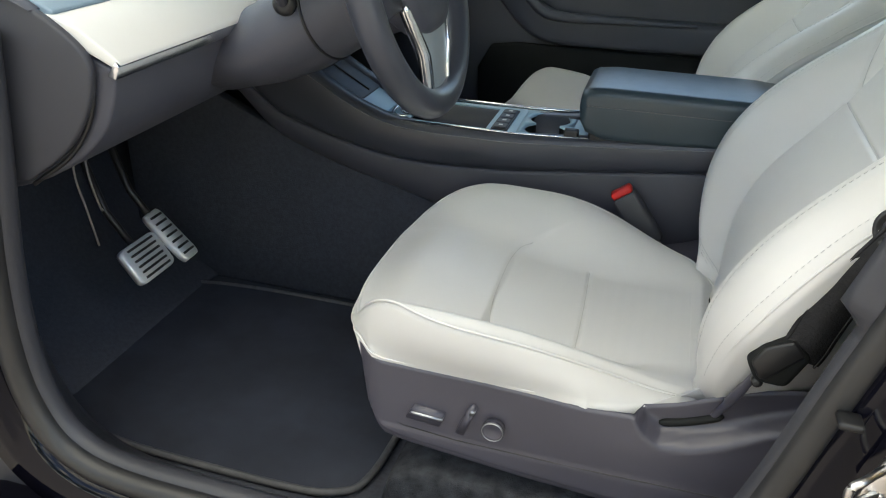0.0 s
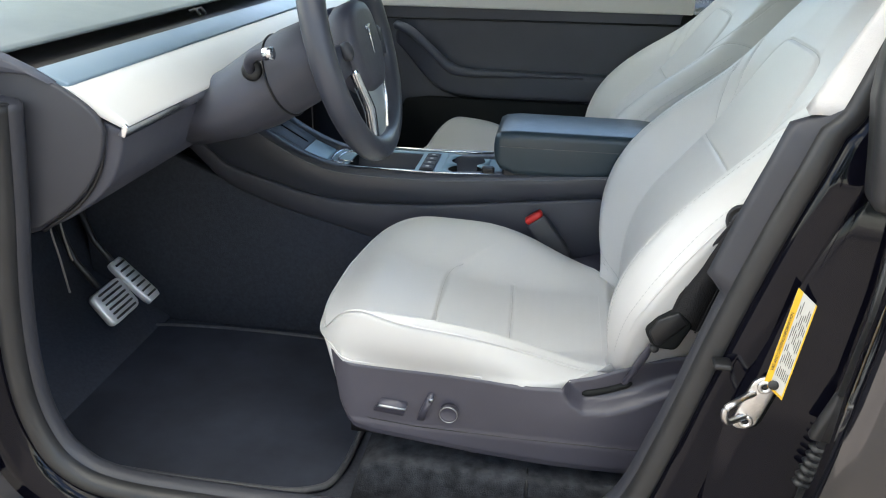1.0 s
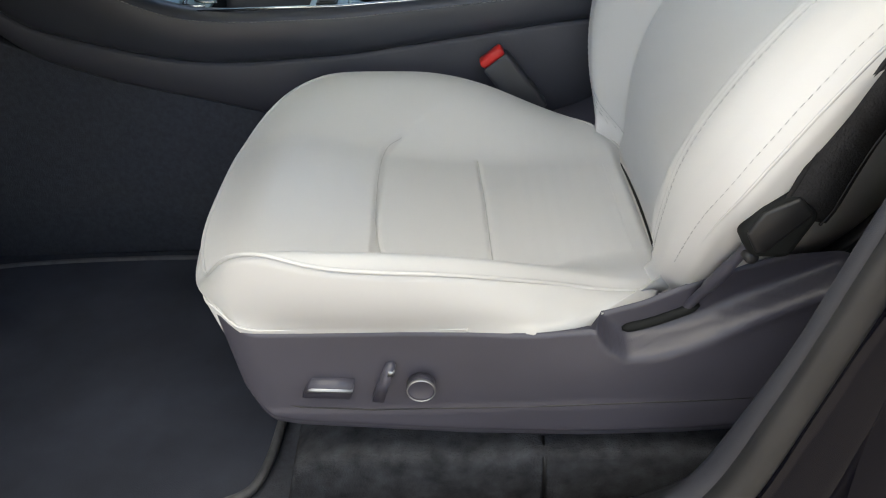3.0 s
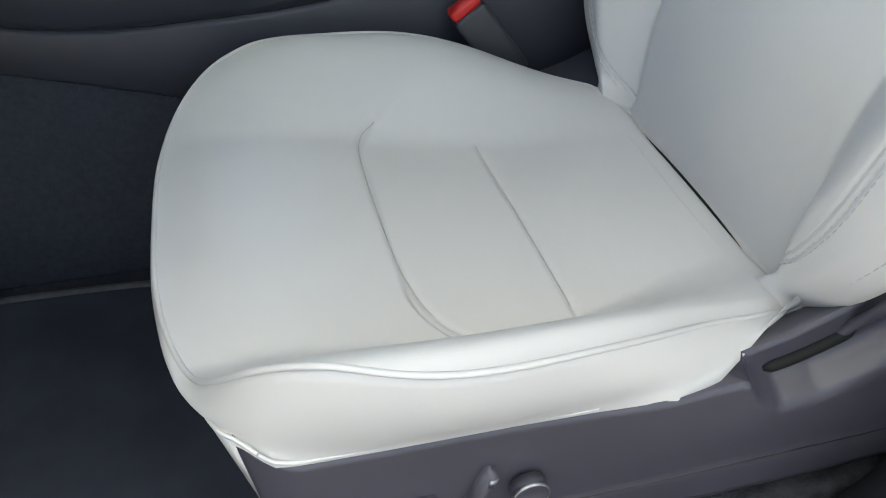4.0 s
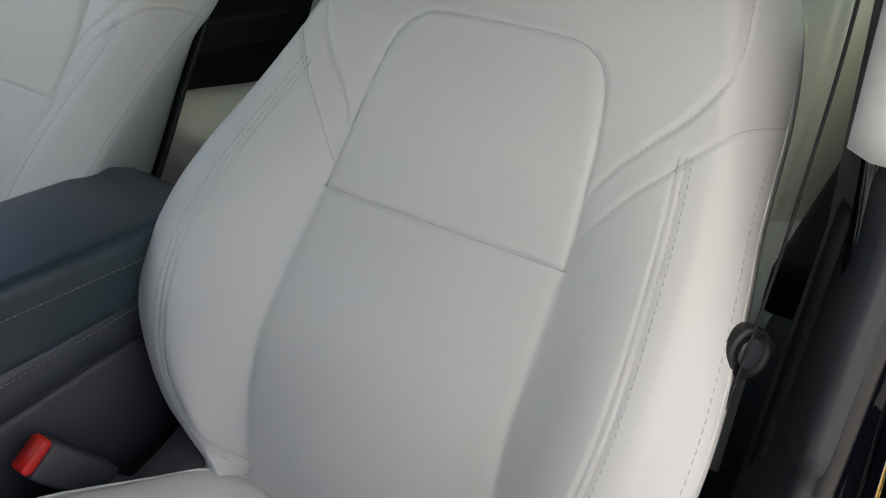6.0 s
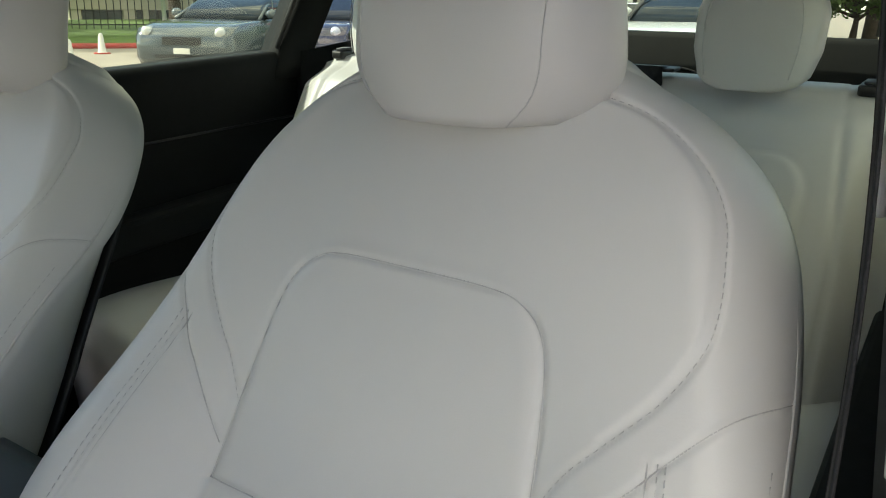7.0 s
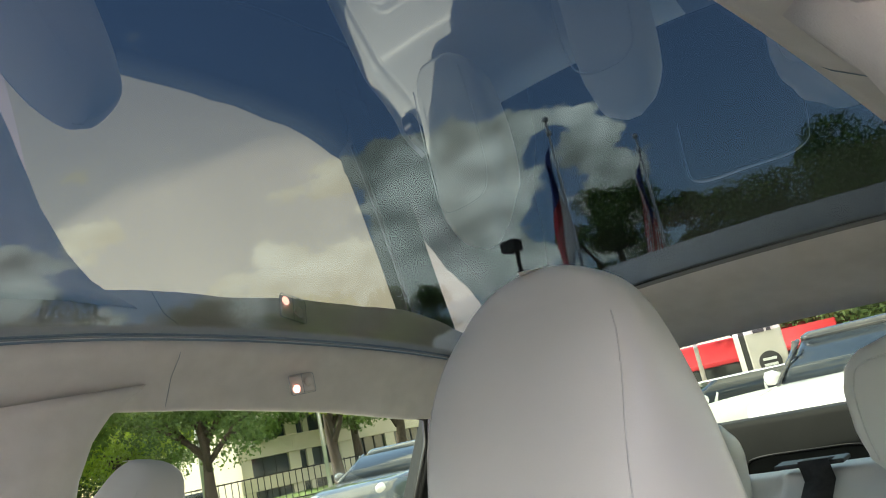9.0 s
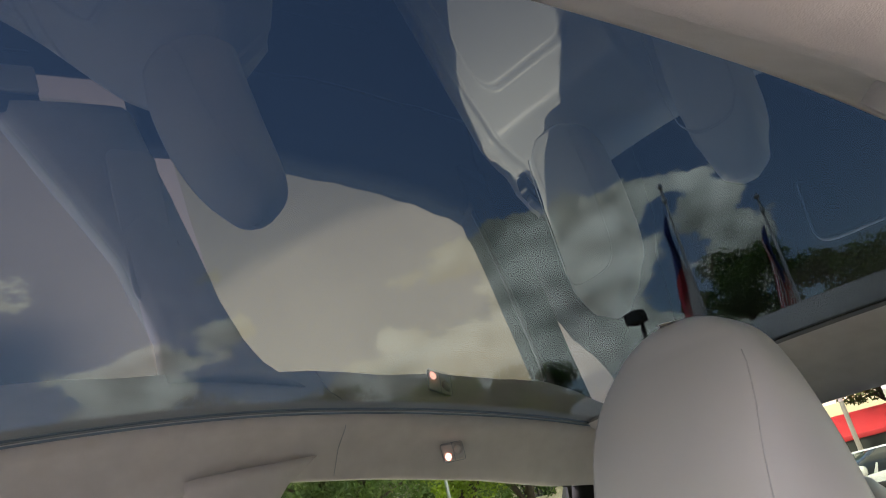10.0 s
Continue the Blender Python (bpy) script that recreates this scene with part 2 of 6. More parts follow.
def smooth_line(pts, per=8):
    """Catmull-Rom through the points."""
    p = [np.array(q, float) for q in pts]
    p = [2 * p[0] - p[1]] + p + [2 * p[-1] - p[-2]]
    out = []
    for i in range(1, len(p) - 2):
        for k in range(per):
            t = k / per
            a, b, c, d = p[i - 1], p[i], p[i + 1], p[i + 2]
            out.append(0.5 * ((2 * b) + (c - a) * t + (2 * a - 5 * b + 4 * c - d) * t * t + (3 * b - a - 3 * c + d) * t ** 3))
    out.append(p[-2])
    return out


def tube(pts, r, n=8, closed=False):
    """A round rod along points; r a number or a list."""
    pts = [np.array(q, float) for q in pts]
    rings = []
    up = np.array((0.31, 0.17, 0.93))
    for i, p in enumerate(pts):
        a = pts[(i - 1) % len(pts)] if (i or closed) else p
        b = pts[(i + 1) % len(pts)] if (i < len(pts) - 1 or closed) else p
        d = b - a
        d /= np.linalg.norm(d) + 1e-12
        s = np.cross(d, up)
        if np.linalg.norm(s) < 1e-3:
            s = np.cross(d, (1, 0, 0))
        s /= np.linalg.norm(s)
        v = np.cross(s, d)
        rr = r[i] if isinstance(r, (list, tuple, np.ndarray)) else r
        rings.append([p + rr * (math.cos(2 * math.pi * k / n) * s + math.sin(2 * math.pi * k / n) * v) for k in range(n)])
    if closed:
        rings.append(rings[0])
        return loft(rings, True, False)
    return loft(rings)


def ribbon(pts, side, width, thick):
    """A flat strap along points; side: its direction across."""
    rings = []
    pts = [np.array(q, float) for q in pts]
    for i, p in enumerate(pts):
        d = pts[min(i + 1, len(pts) - 1)] - pts[max(i - 1, 0)]
        d /= np.linalg.norm(d)
        s = np.array(side[i] if isinstance(side[0], (list, tuple, np.ndarray)) else side, float)
        s = s - d * (s @ d)
        s /= np.linalg.norm(s)
        v = np.cross(d, s)
        h, t = width / 2, thick / 2
        rings.append([p + s * a + v * b for a, b in ((-h, -t), (h, -t), (h, t), (-h, t))])
    return loft(rings)


def prism(poly, axis, a, b):
    """A polygon pushed along an axis from a to b. poly holds the two other coordinates in the order of x, y, z."""
    def at(p, v):
        return {"x": (v, p[0], p[1]), "y": (p[0], v, p[1]), "z": (p[0], p[1], v)}[axis]
    return fixed(loft([[at(p, a) for p in poly], [at(p, b) for p in poly]]))


def box(x0, x1, y0, y1, z0, z1):
    return prism([(x0, y0), (x1, y0), (x1, y1), (x0, y1)], "z", z0, z1)


def merged(*datas):
    verts, faces = [], []
    for v, f in datas:
        k = len(verts)
        verts += list(v)
        faces += [tuple(i + k for i in g) for g in f]
    return verts, faces


def disc_tube(center, axis, profile, n=32, caps=True):
    """A turned shape: profile rows of (along, radius) about an axis."""
    c, ax = np.array(center, float), np.array(axis, float)
    ax = ax / np.linalg.norm(ax)
    s = np.cross(ax, (0.2, 0.3, 0.93))
    s /= np.linalg.norm(s)
    t = np.cross(ax, s)
    return loft([[c + ax * h + r * (math.cos(2 * math.pi * k / n) * s + math.sin(2 * math.pi * k / n) * t) for k in range(n)] for h, r in profile], True, caps)


def rounded(cx, cy, hx, hy, r, n=6):
    """A rounded rectangle as a polygon."""
    out = []
    for sx, sy, a0 in ((1, 1, 0), (-1, 1, 90), (-1, -1, 180), (1, -1, 270)):
        for k in range(n + 1):
            a = radians(a0 + 90 * k / n)
            out.append((cx + sx * (hx - r) + r * math.cos(a), cy + sy * (hy - r) + r * math.sin(a)))
    return out


def interp(x, xs, ys):
    return np.interp(x, xs, ys)


def soft(x, xs, ys, w=.012):
    """Linear interpolation with rounded corners."""
    return sum(np.interp(np.asarray(x) + k * w / 4, xs, ys) for k in range(-4, 5)) / 9


def step(a, b, x):
    t = np.clip((x - a) / (b - a), 0, 1)
    return t * t * (3 - 2 * t)


def line_gap(py, ps, lines):
    """Distance from points (py, ps) to the nearest of some polylines."""
    best = np.full(py.shape, 9.0)
    for ln in lines:
        q = np.array(ln, float)
        for a, b in zip(q[:-1], q[1:]):
            d = b - a
            t = np.clip(((py - a[0]) * d[0] + (ps - a[1]) * d[1]) / (d @ d + 1e-12), 0, 1)
            best = np.minimum(best, np.hypot(py - a[0] - t * d[0], ps - a[1] - t * d[1]))
    return best


def stitches(line, place, length=0.0055, gap=0.0035, w=0.0009, lift=0.0012):
    """Small thread dashes along a 2D line, set on a surface by place(a, b) -> 3D."""
    q = [np.array(p, float) for p in line]
    acc, datas = 0.0, []
    seglen = [np.linalg.norm(b - a) for a, b in zip(q[:-1], q[1:])]
    total = sum(seglen)

    def at(d):
        for a, b, s in zip(q[:-1], q[1:], seglen):
            if d <= s:
                return a + (b - a) * (d / max(s, 1e-9))
            d -= s
        return q[-1]
    while acc + length < total:
        p0, p1 = np.array(place(*at(acc))), np.array(place(*at(acc + length)))
        datas.append(tube([p0, p1], w, 4))
        acc += length + gap
    return merged(*datas)

# ---- seats ----
LEAN = radians(28)
UX, UZ = math.sin(LEAN), math.cos(LEAN)


def cushion_half(x, q):
    """Half width towards the door (q < 0) or the console (q > 0)."""
    door = soft(x, [.05, .10, .15, .25, .30, .35, .40, .45, .50, .56, .60], [.266, .282, .289, .289, .280, .265, .245, .218, .196, .191, .185], .03)
    tunnel = soft(x, [.05, .10, .2, .30, .39, .48, .54, .57], [.231, .242, .247, .247, .236, .213, .185, .170], .03)
    return np.where(q < 0, door, tunnel)


def cushion_height(x, q):
    """Height of the cushion's top at x, q = offset from the seat's middle over its half width."""
    zc = soft(x, [.05, .08, .12, .16, .25, .39, .46, .505, .60], [.680, .690, .696, .690, .666, .640, .640, .652, .650], .07) - .022 * step(.552, .576, x)
    door = soft(x, [.05, .08, .12, .15, .25, .30, .35, .40, .45, .50, .57], [.716, .736, .758, .767, .762, .753, .738, .716, .689, .662, .653], .03)
    tunnel = soft(x, [.05, .08, .12, .2, .33, .39, .48, .57], [.694, .706, .719, .724, .718, .704, .670, .652], .03)
    a = np.abs(q)
    m = np.where(q < 0, step(.60, .95, a), step(.40, .92, a))
    return zc + (np.where(q < 0, door, tunnel) - zc) * m - .006 * step(.93, 1.0, a)


CUSH_LINES = [smooth_line([(-.172, .304), (-.146, .280), (-.116, .267), (-.066, .259), (0, .256), (.074, .256), (.112, .262), (.134, .280)], 6),
              [(-.165, .389), (0, .385), (.105, .380)]]


def cushion_top(x, y, q):
    """The cushion's top with its stitched creases."""
    z = cushion_height(x, q)
    z = z - .0026 * np.exp(-(line_gap(y, x, CUSH_LINES) / .0026) ** 2)
    inside = step(.2545, .2615, x - 9 * np.maximum(0, np.abs(y + .016) - .10) ** 2) * step(.21, .12, np.abs(y + .016))
    return z - .006 * inside * step(.40, .27, x)


def top_of(x, y):
    return float(cushion_top(np.array(x), np.array(y), np.array(y / float(cushion_half(x, np.array(y))))))


def shield_top(x):
    """Upper edge of the seat's plastic side panel."""
    return soft(x, [.10, .127, .136, .158, .22, .30, .36, .41, .436, .464, .487, .525, .57, .59, .65, .70, .74], [.694, .688, .676, .667, .6655, .664, .661, .656, .6545, .6545, .6555, .667, .688, .700, .715, .718, .700], .006)


def shield_skin(side):
    """The curved panel on one flank of a seat, with the sunken seat for the belt strap."""
    nu, nv = 130, 44
    rows = []
    for i in range(nu):
        u = i / (nu - 1)
        row = []
        for j in range(nv):
            v = .5 - .5 * math.cos(math.pi * j / (nv - 1))
            x = .1235 + .616 * u + .017 * (1 - v) * (1 - u)
            zb = float(interp(x, [.12, .140, .146, .152, .162, .19, .234, .353, .472, .571, .68, .72, .74], [.60, .586, .573, .563, .552, .545, .540, .527, .519, .519, .525, .545, .60]))
            zt = float(shield_top(x))
            z = zb + (zt - zb) * v
            y = .2600 - .014 * max(0, (.165 - x) / .04) ** 2 - .030 * max(0, (.03 - (.7395 - x)) / .03) ** 2
            y -= .004 * float(step(.012, .0, z - zb)) + .003 * float(step(.004, .0, zt - z))
            y += .0016 * float(step(.568, .563, z - .03 * max(0, .26 - x) ** 1.0))
            rim = float(interp(x, [.46, .476, .490, .510, .545, .585, .62, .70], [.700, .664, .640, .628, .632, .648, .668, .705]))
            y -= .030 * float(step(-.010, .008, z - rim)) + .006 * float(step(.40, .47, x) * step(.60, .68, z)) * float(step(.0, -.02, z - rim))
            row.append((x, side * y, z))
        rows.append(row)
    verts = [p for r in rows for p in r]
    faces = [(i * nv + j, (i + 1) * nv + j, (i + 1) * nv + j + 1, i * nv + j + 1) for i in range(nu - 1) for j in range(nv - 1)]
    edge = [i * nv for i in range(nu)] + [(nu - 1) * nv + j for j in range(1, nv)] + [i * nv + nv - 1 for i in range(nu - 2, -1, -1)] + list(range(nv - 2, 0, -1))
    base = len(verts)
    verts += [(verts[i][0] + .004 * (verts[i][0] < .2), side * .185, verts[i][2] - .040 * (verts[i][2] > .63)) for i in edge]
    m = len(edge)
    faces += [(edge[i], base + i, base + (i + 1) % m, edge[(i + 1) % m]) for i in range(m)]
    return verts, faces


def seat_cushion():
    n = 250
    g = np.linspace(-1, 1, n)
    A, B = np.meshgrid(g, g, indexing="ij")
    r = np.maximum(np.abs(A), np.abs(B))
    rr = np.where(r < 1e-9, 1, r)
    ex = np.where(A < 0, np.where(B > 0, 3.4, 3.0), np.where(B < 0, 10.0, 5.0))
    q = (np.abs(A / rr) ** ex + np.abs(B / rr) ** ex) ** (-1 / ex)
    A2, B2 = A * q, B * q
    x = .334 + .262 * A2
    y = cushion_half(x, B2) * B2
    z = cushion_top(x, y, B2)
    z = z - .010 * step(.72, 1.0, r) * step(-.45, -.95, A2) - .018 * step(.86, 1.0, r) * step(.75, .98, A2)
    verts = [(a, b, c) for a, b, c in zip(x.ravel(), y.ravel(), z.ravel())]
    faces = [(i * n + j, i * n + j + 1, (i + 1) * n + j + 1, (i + 1) * n + j) for i in range(n - 1) for j in range(n - 1)]
    rim = [i * n for i in range(n)] + [(n - 1) * n + j for j in range(1, n)] + [i * n + n - 1 for i in range(n - 2, -1, -1)] + [j for j in range(n - 2, 0, -1)]
    ring = [np.array(verts[i]) for i in rim]
    mid = np.array((.331, 0, 0))
    prev = rim
    for k in range(1, 9):
        f = k / 8
        cur = []
        for p in ring:
            d = (p - mid) * (1, 1, 0)
            d /= np.linalg.norm(d)
            bulge = .006 * math.sin(math.pi * min(1, f * 1.1))
            door = float(step(-.10, -.19, p[1]))
            tuck = (.007 + .014 * door) * float(step(.17, .085, p[0])) * f * f
            inner = -float(interp(p[0], [.08, .11, .14, .42, .46, .50, .53, .57], [.236, .248, .2575, .2575, .246, .222, .205, .19]))
            y = p[1] + d[1] * bulge + door * (inner - p[1]) * (.7 * f + .3 * f ** 3) + (1 - door) * -d[1] * .012 * f * f
            bottom = float(shield_top(p[0] + tuck)) * door + (1 - door) * float(interp(p[0], [.08, .12, .2, .30, .36, .43, .57], [.652, .656, .664, .667, .656, .642, .632]))
            cur.append(len(verts))
            verts.append((p[0] + d[0] * bulge + tuck, y, p[2] + (bottom - .002 - p[2]) * f))
        m = len(rim)
        faces += [(prev[j], cur[j], cur[(j + 1) % m], prev[(j + 1) % m]) for j in range(m)]
        prev = cur
    low = [np.array(verts[i]) for i in prev]
    base = len(verts)
    verts += [tuple(mid + (p - mid) * (.93, .93, 0) + np.array((0, 0, .585))) for p in low]
    faces += [(prev[j], base + j, base + (j + 1) % m, prev[(j + 1) % m]) for j in range(m)]
    faces.append(tuple(range(base, base + m)))
    return (verts, faces), ring, low


def back_half(s):
    return soft(s, [-.02, 0, .03, .06, .10, .15, .20, .25, .30, .35, .40, .45, .50, .55, .60, .64, .675, .70, .72],
                [.16, .196, .231, .253, .273, .297, .303, .302, .296, .288, .277, .270, .263, .253, .239, .216, .180, .140, .08], .02)


def back_depth(y, s):
    """How far the front of the backrest stands before its plane; y from the seat's middle, s up along it."""
    a = np.abs(y)
    middle = soft(s, [0, .06, .10, .15, .20, .25, .32, .40, .60, .72], [-.034, -.002, .016, .028, .030, .022, .010, .008, .006, -.014], .02)
    wing = soft(s, [0, .03, .06, .10, .15, .20, .25, .30, .35, .40, .45, .50, .55, .60, .65, .72], [.0, .03, .05, .072, .087, .09, .084, .07, .053, .032, .016, .009, .003, -.002, -.012, -.02], .03)
    rim = soft(s, [0, .03, .10, .15, .20, .25, .30, .35, .40, .45, .50, .60, .65, .72], [.0, .03, .060, .07, .07, .065, .055, .035, .015, .0, -.016, -.026, -.038, -.045], .03)
    yi = soft(s, [0, .10, .20, .32, .40, .46, .50, .56], [.152, .148, .142, .137, .130, .121, .108, .06], .02)
    yw = soft(s, [0, .06, .10, .15, .20, .30, .40, .45, .55, .64, .72], [.175, .19, .212, .229, .238, .236, .220, .21, .185, .14, .04], .03)
    yw = np.minimum(yw, back_half(s) * .86)
    rise = np.clip((a - yi + .002) / (yw - yi), 0, 1)
    d = middle + (wing - middle) * (.5 * rise * (2 - rise) + .5 * step(0, 1, rise)) + (rim - wing) * step(yw + .01, back_half(s) + .002, a)
    return d + .003 * step(yi + .004, yi - .014, a) * step(.540, .518, s)


INS = smooth_line([(.150, .0), (.148, .10), (.141, .22), (.136, .325), (.129, .40), (.120, .465), (.110, .498), (.092, .516), (.066, .523), (.0, .524)], 8)
STRAP_LO = smooth_line([(.137, .352), (.170, .400), (.191, .424), (.209, .448), (.236, .480), (.260, .498)], 6)
STRAP_HI = smooth_line([(.132, .390), (.148, .420), (.170, .447), (.196, .480), (.211, .512), (.214, .535), (.210, .567), (.200, .605), (.177, .637), (.142, .662), (.10, .674), (.066, .681)], 6)
WING = smooth_line([(.209, .446), (.222, .381), (.231, .323), (.238, .26), (.2395, .21), (.233, .14), (.222, .085), (.196, .038), (.160, .008)], 6)
BACK_SEAM = [(-.137, .325), (.137, .325)]


def both(line):
    return [line, [(-p[0], p[1]) for p in line]]


def inset(line, d):
    return [(p[0] + d, p[1]) for p in line]


INS_TOP = [p for p in INS if p[1] > .324]
BACK_LINES = both(INS_TOP) + both(STRAP_LO) + both(STRAP_HI) + [BACK_SEAM]
FOLD_LINES = both(inset(WING, -.0052)) + both(inset(WING, -.0115)) + both(inset(STRAP_HI, -.0045)[12:])


def dense(line, gap=.006):
    out = []
    for a, b in zip(line[:-1], line[1:]):
        n = max(1, int(math.hypot(b[0] - a[0], b[1] - a[1]) / gap))
        out += [(a[0] + (b[0] - a[0]) * k / n, a[1] + (b[1] - a[1]) * k / n) for k in range(n)]
    return out + [tuple(line[-1])]


def edge_round(s):
    """Radius of the backrest's outer edge, larger round the shoulders."""
    return .026 + .030 * float(step(.38, .58, s))


def back_place(y, s, lift=0.0):
    d = float(back_depth(np.array(y), np.array(s)))
    w = float(back_half(s))
    r = min(edge_round(s), w * .5)
    e = max(0.0, (abs(y) - (w - r)) / r)
    d -= r * (1 - math.sqrt(max(0, 1 - min(1, e) ** 2)))
    d += lift
    return (.55 + UX * s - UZ * d, y, .66 + UZ * s + UX * d)


def seat_back():
    ss = np.concatenate([np.linspace(-.035, .06, 28, endpoint=False), np.linspace(.06, .60, 250, endpoint=False), np.linspace(.60, .72, 52)])
    na, nb = 250, 20
    rings = []
    for s in ss:
        w = float(back_half(max(s, 0)))
        a = np.sin(np.linspace(-1, 1, na) * math.pi / 2 * .82) / math.sin(math.pi / 2 * .82)
        y = a * w
        r = min(edge_round(s), w * .5)
        d = back_depth(y, np.full(na, s))
        e = np.clip((np.abs(y) - (w - r)) / r, 0, 1)
        d = d - r * (1 - np.sqrt(1 - e ** 2))
        d = d - .0028 * np.exp(-(line_gap(y, np.full(na, s), BACK_LINES) / .0022) ** 2)
        d = d - .0017 * np.exp(-(line_gap(y, np.full(na, s), FOLD_LINES) / .0018) ** 2)
        yb = np.linspace(1, -1, nb + 2)[1:-1] * w * .80
        db = -.105 - .012 * np.cos(yb / max(w, .01) * 1.4)
        yy, dd = np.concatenate([y, yb]), np.concatenate([d, db])
        rings.append([(.55 + UX * s - UZ * k, j, .66 + UZ * s + UX * k) for j, k in zip(yy, dd)])
    return loft(rings)


def headrest(y0=0.0):
    """The fixed headrest, a rounded block that widens towards its back."""
    rings = []
    top = .226
    for q in np.sin(np.linspace(0, math.pi / 2, 46)):
        h = top * q
        dome = math.sqrt(max(0.0, 1 - max(0.0, (h - .085) / (top - .085)) ** 2.3))
        foot = float(soft(h, [-.01, 0, .012, .035, .30], [.55, .62, .86, 1, 1], .01))
        wf = .085 * (1 + .05 * float(step(.05, .15, h))) * math.sqrt(max(0.0, 1 - max(0.0, (h - .125) / (top - .125)) ** 2.8)) * foot + .002
        wb = .113 * (1 - .24 * float(step(.03, .20, h))) * dome * (1 - (1 - foot) * .5) + .003
        x0 = .818 + .27 * h - .016 * math.sin(min(1, h / .20) * math.pi) + .035 * (1 - dome)
        dep = .018 + .085 * (1 - (1 - dome) ** 2) - .035 * (1 - dome)
        ring = []
        for k in range(64):
            a = 2 * math.pi * k / 64
            c, s = math.cos(a), math.sin(a)
            c2, s2 = math.copysign(abs(c) ** .62, c), math.copysign(abs(s) ** .62, s)
            u = (c2 + 1) / 2
            w = wf + (wb - wf) * step(0, .75, u)
            ring.append((x0 + dep * u, y0 + w * s2, 1.228 + h))
        rings.append(ring)
    return loft(rings)


def head_point(q, side):
    """A point of the headrest's front corner, from its foot (0) to its top (1)."""
    rings = HEAD[0]
    r = rings[int(round(q * (len(rings) - 1) / 64)) * 64:][:64]
    p = r[23] if side > 0 else r[41]
    return (p[0] - .0003, p[1] * 1.003, p[2])


HEAD = headrest()


